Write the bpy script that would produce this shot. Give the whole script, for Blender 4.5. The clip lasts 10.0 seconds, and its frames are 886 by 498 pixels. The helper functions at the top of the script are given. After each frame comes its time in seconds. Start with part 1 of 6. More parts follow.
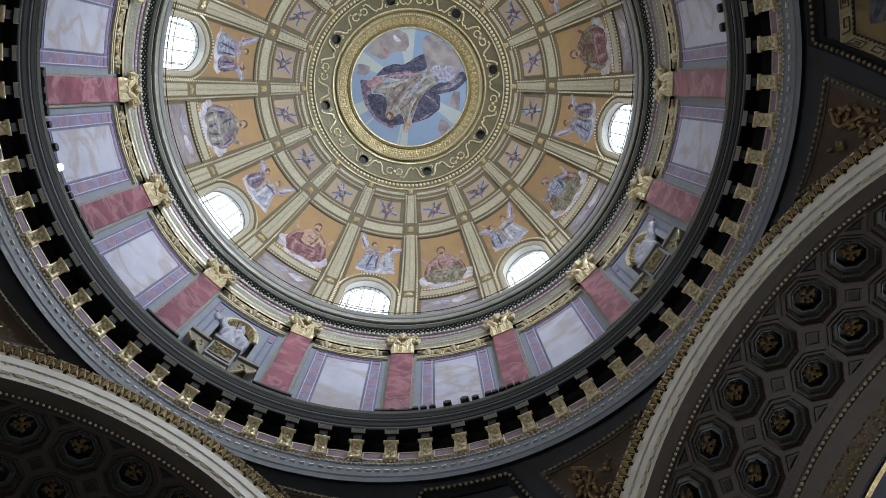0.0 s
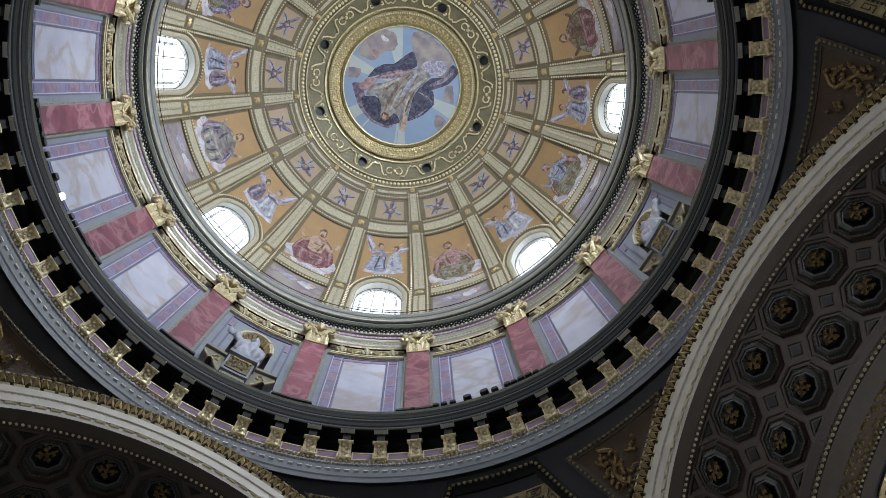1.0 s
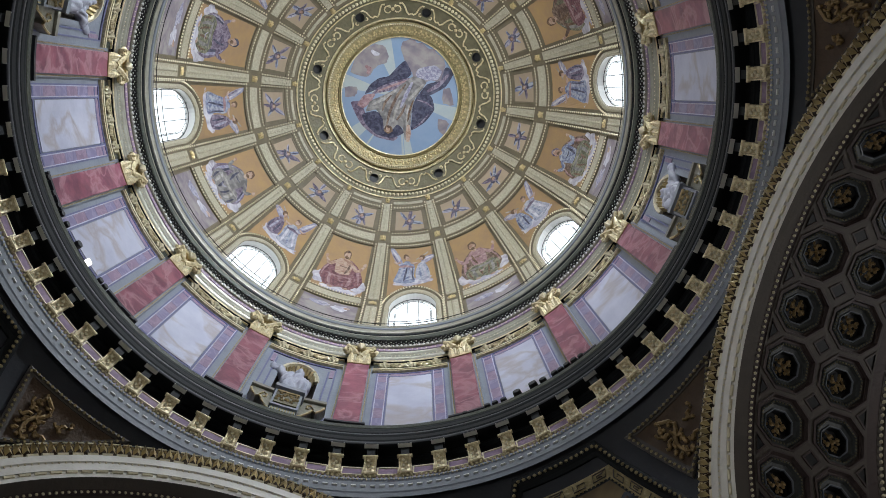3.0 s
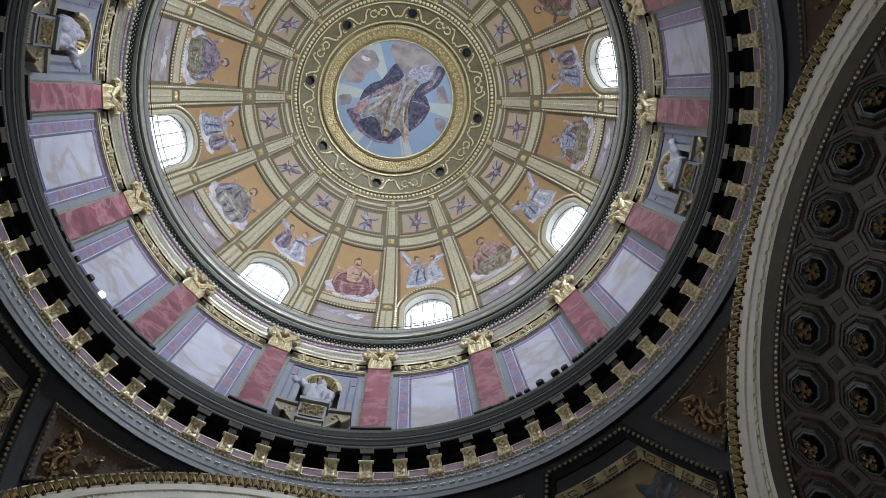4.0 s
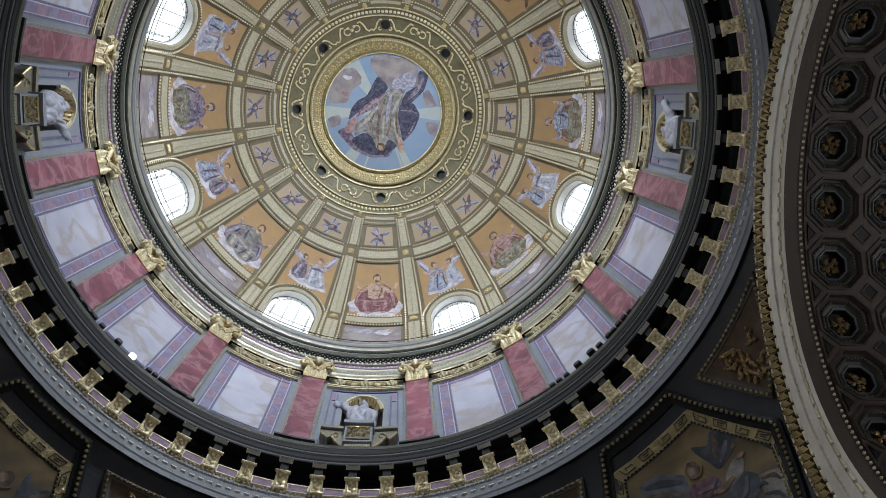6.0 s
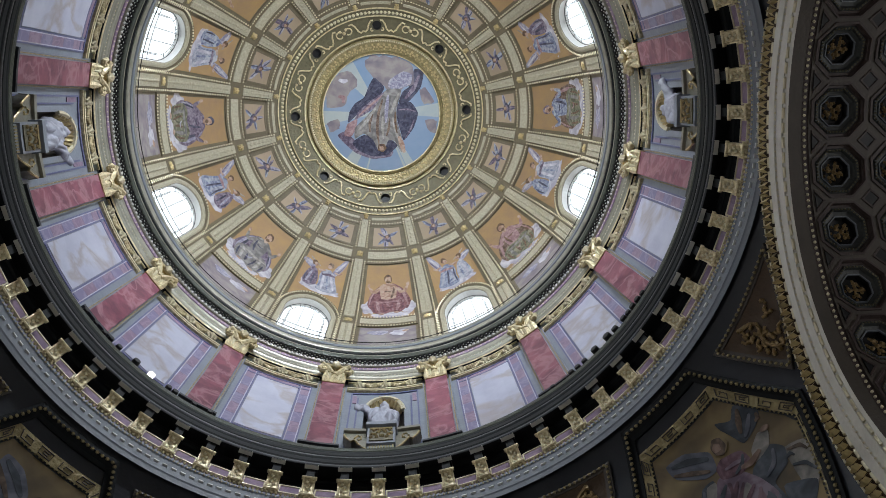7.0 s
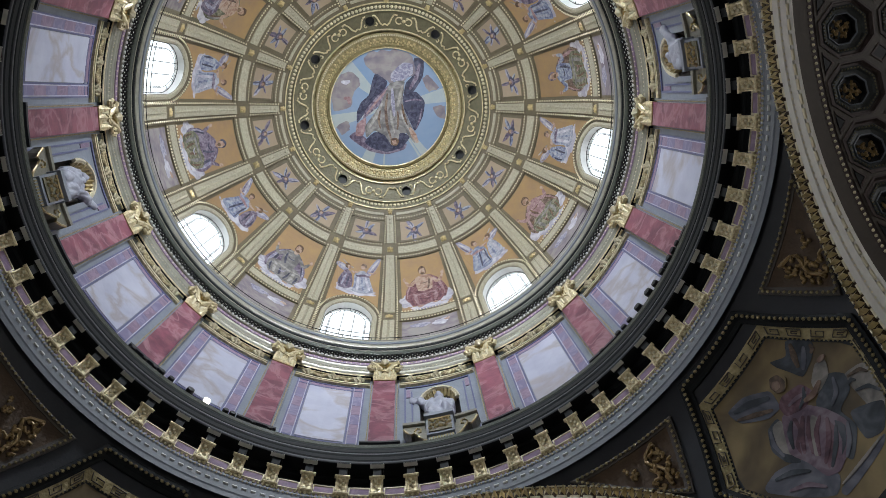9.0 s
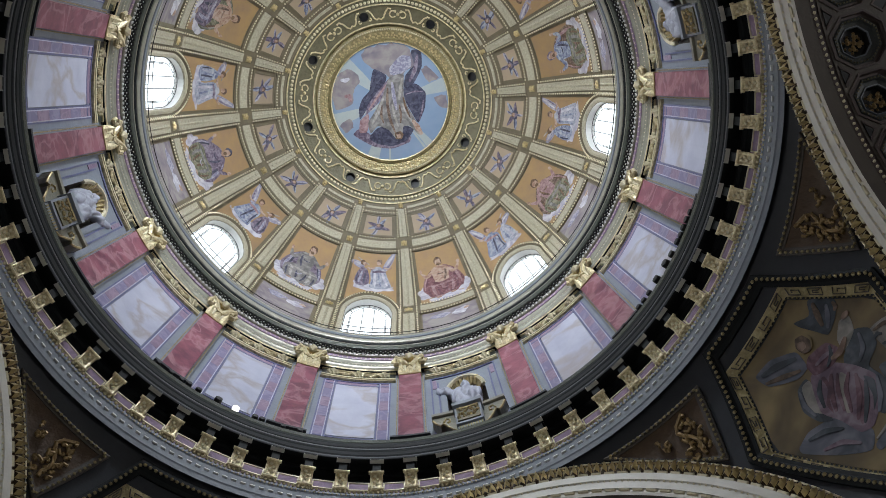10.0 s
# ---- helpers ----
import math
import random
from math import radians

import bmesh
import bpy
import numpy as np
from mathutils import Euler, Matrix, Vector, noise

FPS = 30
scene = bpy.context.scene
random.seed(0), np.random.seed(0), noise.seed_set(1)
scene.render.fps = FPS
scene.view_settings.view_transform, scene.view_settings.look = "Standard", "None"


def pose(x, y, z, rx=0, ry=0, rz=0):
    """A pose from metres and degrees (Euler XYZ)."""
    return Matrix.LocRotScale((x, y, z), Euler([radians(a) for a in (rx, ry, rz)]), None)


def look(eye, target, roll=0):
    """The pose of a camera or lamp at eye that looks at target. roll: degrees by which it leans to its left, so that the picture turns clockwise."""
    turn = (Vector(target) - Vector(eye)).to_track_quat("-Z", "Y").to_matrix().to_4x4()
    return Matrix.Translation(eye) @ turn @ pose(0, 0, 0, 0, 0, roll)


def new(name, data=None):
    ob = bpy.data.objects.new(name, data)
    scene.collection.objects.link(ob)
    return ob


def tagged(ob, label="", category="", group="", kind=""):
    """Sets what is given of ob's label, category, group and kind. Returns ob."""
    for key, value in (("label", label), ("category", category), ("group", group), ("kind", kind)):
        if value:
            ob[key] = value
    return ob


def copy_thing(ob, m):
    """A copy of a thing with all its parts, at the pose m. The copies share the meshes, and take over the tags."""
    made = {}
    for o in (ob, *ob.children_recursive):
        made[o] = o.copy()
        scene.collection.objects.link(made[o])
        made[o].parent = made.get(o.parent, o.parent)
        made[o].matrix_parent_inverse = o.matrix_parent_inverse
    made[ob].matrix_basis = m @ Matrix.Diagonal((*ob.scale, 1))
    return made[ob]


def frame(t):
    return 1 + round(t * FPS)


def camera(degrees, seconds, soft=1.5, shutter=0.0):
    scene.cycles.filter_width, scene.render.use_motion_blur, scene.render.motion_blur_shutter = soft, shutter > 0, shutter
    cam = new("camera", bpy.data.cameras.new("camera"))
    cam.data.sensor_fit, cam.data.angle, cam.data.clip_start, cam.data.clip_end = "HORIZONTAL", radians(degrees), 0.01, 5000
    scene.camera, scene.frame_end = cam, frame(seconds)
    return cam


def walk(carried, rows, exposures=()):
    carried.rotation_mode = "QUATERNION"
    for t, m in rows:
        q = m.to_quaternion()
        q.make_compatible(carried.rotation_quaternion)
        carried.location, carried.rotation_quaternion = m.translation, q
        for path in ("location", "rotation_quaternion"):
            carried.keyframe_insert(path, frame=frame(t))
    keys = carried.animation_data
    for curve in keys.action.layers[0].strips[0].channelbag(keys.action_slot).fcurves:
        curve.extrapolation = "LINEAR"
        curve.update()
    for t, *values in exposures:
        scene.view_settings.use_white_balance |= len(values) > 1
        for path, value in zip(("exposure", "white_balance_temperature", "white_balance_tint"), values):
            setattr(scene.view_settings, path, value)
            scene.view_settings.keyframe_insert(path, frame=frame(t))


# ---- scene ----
from mathutils import geometry

# ---------------------------------------------------------------- camera
EYE = 1.6  # the camera is held at eye height, a little off the dome's axis
PATH = [
    (0, 169.532, 0.833, 146.845),
    (0.5, 169.443, 1.050, 149.020),
    (1, 169.322, 1.317, 151.851),
    (1.5, 169.306, 1.461, 154.351),
    (2, 169.390, 1.536, 156.797),
    (2.5, 169.530, 1.498, 159.202),
    (3, 169.775, 1.478, 161.717),
    (4.5, 169.859, 2.099, 170.043),
    (5, 169.936, 2.334, 172.540),
    (5.5, 170.384, 2.542, 175.262),
    (7, 170.376, 2.869, -177.779),
    (7.5, 170.254, 2.795, -175.597),
    (8, 170.024, 2.669, -173.026),
    (8.5, 169.869, 2.589, -170.710),
    (9, 169.844, 2.537, -168.333),
    (9.5, 169.674, 2.489, -165.576),
    (10, 169.386, 2.521, -163.292),
]
cam = camera(54.08, 10.0, soft=0.7)
walk(cam, [(t, pose(-1.111, 0.642, EYE, rx, ry, rz)) for t, rx, ry, rz in PATH], [(0, -0.32), (10, -0.32)])

# ---------------------------------------------------------------- plan
# Heights below are above the eye; up() turns them into world heights.
SECTORS = 16
STEP = 22.5
DOME_R, SPRING = 10.92, 44.6      # inner dome: radius, height of its springing
DRUM_R = 11.0                     # drum wall with the marble panels
RING_R = 10.6                     # ring on the pendentives
ARCH_D, ARCH_R, ARCH_Z = 10.6, 8.15, 14.4   # arch plane, outer radius, centre height
SOFFIT_R = 6.7                    # underside of the four arches


def up(h):
    return h + EYE


def azim(k):
    """World azimuth (degrees) of sector k; niches stand in sectors 0, 4, 8, 12."""
    return -90.0 - STEP * k


# ---------------------------------------------------------------- world and light
world = bpy.data.worlds.new("sky")
scene.world = world
world.use_nodes = True
wn = world.node_tree.nodes
sky = wn.new("ShaderNodeTexSky")
sky.sky_type, sky.sun_disc = "NISHITA", False
sky.sun_elevation, sky.sun_rotation = radians(45), radians(40)
world.node_tree.links.new(sky.outputs[0], wn["Background"].inputs[0])
wn["Background"].inputs[1].default_value = 0.10
WINDOW_WATTS = 1780
SUNNY = 7.3   # the sector whose windows face the brightest sky
ARM_WATTS = (60, 1250, 170, 850)
ARM_TINTS = ((0.97, 0.98, 1.0),) * 4


# ---------------------------------------------------------------- mesh helpers
class Build:
    """Collects vertices and faces, then becomes one mesh."""

    def __init__(self):
        self.v, self.f = [], []

    def add(self, verts, faces):
        n = len(self.v)
        self.v += [tuple(p) for p in verts]
        self.f += [tuple(i + n for i in f) for f in faces]

    def grid(self, fn, us, vs, loop=False):
        """A sheet fn(u, v); loop joins the last u to the first."""
        pts = [fn(u, v) for u in us for v in vs]
        n, m = len(us), len(vs)
        faces = []
        for i in range(n if loop else n - 1):
            a, b = i * m, ((i + 1) % n) * m
            faces += [(a + j, b + j, b + j + 1, a + j + 1) for j in range(m - 1)]
        self.add(pts, faces)

    def slab(self, fn, us, vs, d0, d1):
        """A solid patch fn(u, v, d) between the depths d0 and d1."""
        n, m = len(us), len(vs)
        pts = [fn(u, v, d) for d in (d0, d1) for u in us for v in vs]
        q = n * m
        fs = []
        for i in range(n - 1):
            for j in range(m - 1):
                a, b = i * m + j, (i + 1) * m + j
                fs += [(q + a, q + b, q + b + 1, q + a + 1), (a, a + 1, b + 1, b)]
        rim = ([i * m for i in range(n)] + [(n - 1) * m + j for j in range(1, m)]
               + [i * m + m - 1 for i in range(n - 2, -1, -1)] + [j for j in range(m - 2, 0, -1)])
        for a, b in zip(rim, rim[1:] + rim[:1]):
            fs.append((a, b, q + b, q + a))
        self.add(pts, fs)

    def plate(self, fn, outline, d0, d1, fine=0.0):
        """A thin solid with any outline of (u, v) pairs; fine: longest edge of its face, so that it follows a curved wall."""
        n = len(outline)
        flat = list(outline)
        tris = [tuple(q) for q in geometry.tessellate_polygon([[Vector((u, v, 0)) for u, v in outline]])]
        for _ in range(4 if fine else 0):
            mids, made = {}, []

            def middle(p, q):
                if math.dist(flat[p], flat[q]) < fine:
                    return None
                key = (min(p, q), max(p, q))
                if key not in mids:
                    mids[key] = len(flat)
                    flat.append(((flat[p][0] + flat[q][0]) / 2, (flat[p][1] + flat[q][1]) / 2))
                return mids[key]
            for x, y, z in tris:
                for _turn in range(3):
                    if middle(x, y) is not None:
                        break
                    x, y, z = y, z, x
                p, q, r = middle(x, y), middle(y, z), middle(z, x)
                if p is None:
                    made.append((x, y, z))
                elif q is None and r is None:
                    made += [(x, p, z), (p, y, z)]
                elif r is None:
                    made += [(p, y, q), (x, p, q), (x, q, z)]
                elif q is None:
                    made += [(x, p, r), (p, y, r), (r, y, z)]
                else:
                    made += [(x, p, r), (p, y, q), (r, q, z), (p, q, r)]
            if not mids:
                break
            tris = made
        m = len(flat)
        pts = [fn(u, v, d1) for u, v in flat] + [fn(u, v, d0) for u, v in outline]
        self.add(pts, tris + [(i, (i + 1) % n, m + (i + 1) % n, m + i) for i in range(n)])

    def tube(self, pts, w, closed=False, sides=4):
        """A bar of width w along the points pts."""
        pts = [Vector(p) for p in pts]
        n = len(pts)
        vs = []
        for i, p in enumerate(pts):
            a = pts[i - 1] if (i or closed) else p
            b = pts[(i + 1) % n] if (i < n - 1 or closed) else p
            t = (b - a).normalized()
            s = t.cross(Vector((0, 0, 1)) if abs(t.z) < 0.9 else Vector((1, 0, 0))).normalized()
            r = s.cross(t)
            for j in range(sides):
                c = 2 * math.pi * (j + 0.5) / sides
                vs.append(p + w * (math.cos(c) * s + math.sin(c) * r))
        fs = []
        for i in range(n if closed else n - 1):
            a, b = i * sides, ((i + 1) % n) * sides
            fs += [(a + j, a + (j + 1) % sides, b + (j + 1) % sides, b + j) for j in range(sides)]
        if not closed:
            fs += [tuple(range(sides)), tuple(range((n - 1) * sides, n * sides))]
        self.add(vs, fs)

    def bead(self, p, r, squash=1.0):
        """A small faceted bead."""
        x, y, z = p
        vs = [(x, y, z - r * squash), (x, y, z + r * squash)]
        for i in range(6):
            a = math.pi * i / 3
            vs.append((x + r * math.cos(a), y + r * math.sin(a), z))
        fs = []
        for i in range(6):
            j = (i + 1) % 6
            fs += [(0, 2 + j, 2 + i), (1, 2 + i, 2 + j)]
        self.add(vs, fs)

    def box(self, m, sx, sy, sz, taper=1.0):
        """A box of full sizes round the origin of the pose m; the top is scaled by taper."""
        vs = []
        for z in (-0.5, 0.5):
            t = taper if z > 0 else 1
            vs += [m @ Vector((x * sx * t, y * sy * t, z * sz)) for x, y in ((-.5, -.5), (.5, -.5), (.5, .5), (-.5, .5))]
        self.add(vs, [(3, 2, 1, 0), (4, 5, 6, 7), (0, 1, 5, 4), (1, 2, 6, 5), (2, 3, 7, 6), (3, 0, 4, 7)])

    def mesh(self, name, mat, smooth=False):
        me = bpy.data.meshes.new(name)
        me.from_pydata(self.v, [], self.f)
        bm = bmesh.new()
        bm.from_mesh(me)
        if len(bm.faces) < 20000:
            bmesh.ops.recalc_face_normals(bm, faces=bm.faces)
        bm.to_mesh(me)
        bm.free()
        me.materials.append(mat)
        if smooth:
            for p in me.polygons:
                p.use_smooth = True
        return me


def thing(name, label, category, group="", kind=""):
    return tagged(new(name), label, category, group, kind)


def part(name, b, mat, parent, label="", smooth=False, kind=""):
    ob = new(name, b.mesh(name, mat, smooth) if isinstance(b, Build) else b)
    ob.parent = parent
    return tagged(ob, label, kind=kind)


def single(name, b, mat, label, category, kind="structure", smooth=False, group=""):
    return tagged(new(name, b.mesh(name, mat, smooth)), label, category, group, kind)


def span(a, b, n):
    return [a + (b - a) * i / n for i in range(n + 1)]


def polar(r, a, z):
    return Vector((r * math.cos(radians(a)), r * math.sin(radians(a)), z))


def revolve(profile, n=192):
    b = Build()
    b.grid(lambda a, i: polar(profile[i][0], a, up(profile[i][1])), [360 * i / n for i in range(n)], range(len(profile)), True)
    return b


def on_dome(a, e, d=0.0):
    """A point of the dome: azimuth, elevation in degrees (below 0: the upright foot), depth inwards."""
    if e >= 0:
        r = DOME_R - d
        return polar(r * math.cos(radians(e)), a, up(SPRING + r * math.sin(radians(e))))
    return polar(DOME_R - d, a, up(SPRING + DOME_R * radians(e)))


def on_drum(a, h, d=0.0):
    return polar(DRUM_R - d, a, up(h))


# ---------------------------------------------------------------- materials
def material(name, colour, rough=0.6, metal=0.0, second=None, scale=1.0, amount=0.5, bump=0.0, bump_scale=20.0,
             veins=None, vein_scale=0.5, per_object=0.0, detail=6.0, vein_mix=0.5, distort=1.6, shine=0.5):
    """A procedural surface: two tones mixed by noise, fine grain, optional veins and relief."""
    m = bpy.data.materials.new(name)
    m.use_nodes = True
    nt = m.node_tree
    n, ln = nt.nodes, nt.links
    bsdf = n["Principled BSDF"]
    bsdf.inputs["Roughness"].default_value = rough
    bsdf.inputs["Metallic"].default_value = metal
    bsdf.inputs["Specular IOR Level"].default_value = shine
    co = n.new("ShaderNodeTexCoord")
    big = n.new("ShaderNodeTexNoise")
    big.inputs["Scale"].default_value, big.inputs["Detail"].default_value = scale, detail
    big.inputs["Roughness"].default_value = 0.65
    ln.new(co.outputs["Object"], big.inputs["Vector"])
    ramp = n.new("ShaderNodeValToRGB")
    ramp.color_ramp.elements[0].position, ramp.color_ramp.elements[1].position = 0.5 - amount / 2, 0.5 + amount / 2
    ramp.color_ramp.elements[0].color = (*colour, 1)
    ramp.color_ramp.elements[1].color = (*(second or [c * 0.75 for c in colour]), 1)
    ln.new(big.outputs["Fac"], ramp.inputs["Fac"])
    out = ramp.outputs["Color"]
    if veins:
        spot = n.new("ShaderNodeObjectInfo")
        shift = n.new("ShaderNodeVectorMath")
        shift.operation = "MULTIPLY_ADD"
        shift.inputs[1].default_value = (1, 1, 1)
        spread = n.new("ShaderNodeMath")
        spread.operation = "MULTIPLY"
        spread.inputs[1].default_value = 40
        ln.new(spot.outputs["Random"], spread.inputs[0])
        ln.new(co.outputs["Object"], shift.inputs[0])
        ln.new(spread.outputs[0], shift.inputs[2])
        ln.new(shift.outputs[0], big.inputs["Vector"])
        vn = n.new("ShaderNodeTexNoise")
        vn.inputs["Scale"].default_value, vn.inputs["Detail"].default_value = vein_scale, 8
        vn.inputs["Distortion"].default_value = distort
        ln.new(shift.outputs[0], vn.inputs["Vector"])
        vr = n.new("ShaderNodeValToRGB")
        els = vr.color_ramp.elements
        els[0].position, els[0].color = 0.44, (0, 0, 0, 1)
        els[1].position, els[1].color = 0.56, (0, 0, 0, 1)
        mid = els.new(0.5)
        mid.color = (vein_mix, vein_mix, vein_mix, 1)
        ln.new(vn.outputs["Fac"], vr.inputs["Fac"])
        mix = n.new("ShaderNodeMix")
        mix.data_type = "RGBA"
        ln.new(vr.outputs["Color"], mix.inputs["Factor"])
        ln.new(out, mix.inputs["A"])
        mix.inputs["B"].default_value = (*veins, 1)
        out = mix.outputs["Result"]
    if per_object:
        info = n.new("ShaderNodeObjectInfo")
        mr = n.new("ShaderNodeMapRange")
        mr.inputs["To Min"].default_value, mr.inputs["To Max"].default_value = 1 - per_object, 1 + per_object
        ln.new(info.outputs["Random"], mr.inputs["Value"])
        hsv = n.new("ShaderNodeHueSaturation")
        ln.new(mr.outputs[0], hsv.inputs["Value"])
        ln.new(out, hsv.inputs["Color"])
        out = hsv.outputs["Color"]
    ln.new(out, bsdf.inputs["Base Color"])
    if bump:
        fine = n.new("ShaderNodeTexNoise")
        fine.inputs["Scale"].default_value, fine.inputs["Detail"].default_value = bump_scale, 4
        ln.new(co.outputs["Object"], fine.inputs["Vector"])
        bp = n.new("ShaderNodeBump")
        bp.inputs["Strength"].default_value, bp.inputs["Distance"].default_value = bump, 0.05
        ln.new(fine.outputs["Fac"], bp.inputs["Height"])
        ln.new(bp.outputs["Normal"], bsdf.inputs["Normal"])
    return m


def drapery(name, tones, scale=1.6, stretch=5.0):
    """Painted cloth: three tones in swirling, folded streaks."""
    m = bpy.data.materials.new(name)
    m.use_nodes = True
    n, ln = m.node_tree.nodes, m.node_tree.links
    bsdf = n["Principled BSDF"]
    bsdf.inputs["Roughness"].default_value = 0.75
    co = n.new("ShaderNodeTexCoord")
    fold = n.new("ShaderNodeTexNoise")
    fold.inputs["Scale"].default_value, fold.inputs["Detail"].default_value = scale * 1.5, 3
    fold.inputs["Distortion"].default_value = 1.8
    ln.new(co.outputs["Object"], fold.inputs["Vector"])
    spots = n.new("ShaderNodeTexNoise")
    spots.inputs["Scale"].default_value, spots.inputs["Detail"].default_value = stretch, 6
    spots.inputs["Distortion"].default_value = 1.0
    ln.new(co.outputs["Object"], spots.inputs["Vector"])
    mix = n.new("ShaderNodeMix")
    mix.inputs["Factor"].default_value = 0.4
    ln.new(fold.outputs["Fac"], mix.inputs["A"])
    ln.new(spots.outputs["Fac"], mix.inputs["B"])
    ramp = n.new("ShaderNodeValToRGB")
    els = ramp.color_ramp.elements
    els[0].position, els[0].color = 0.40, (*tones[0], 1)
    els[1].position, els[1].color = 0.60, (*tones[2], 1)
    els.new(0.5).color = (*tones[1], 1)
    ln.new(mix.outputs["Result"], ramp.inputs["Fac"])
    ln.new(ramp.outputs["Color"], bsdf.inputs["Base Color"])
    return m


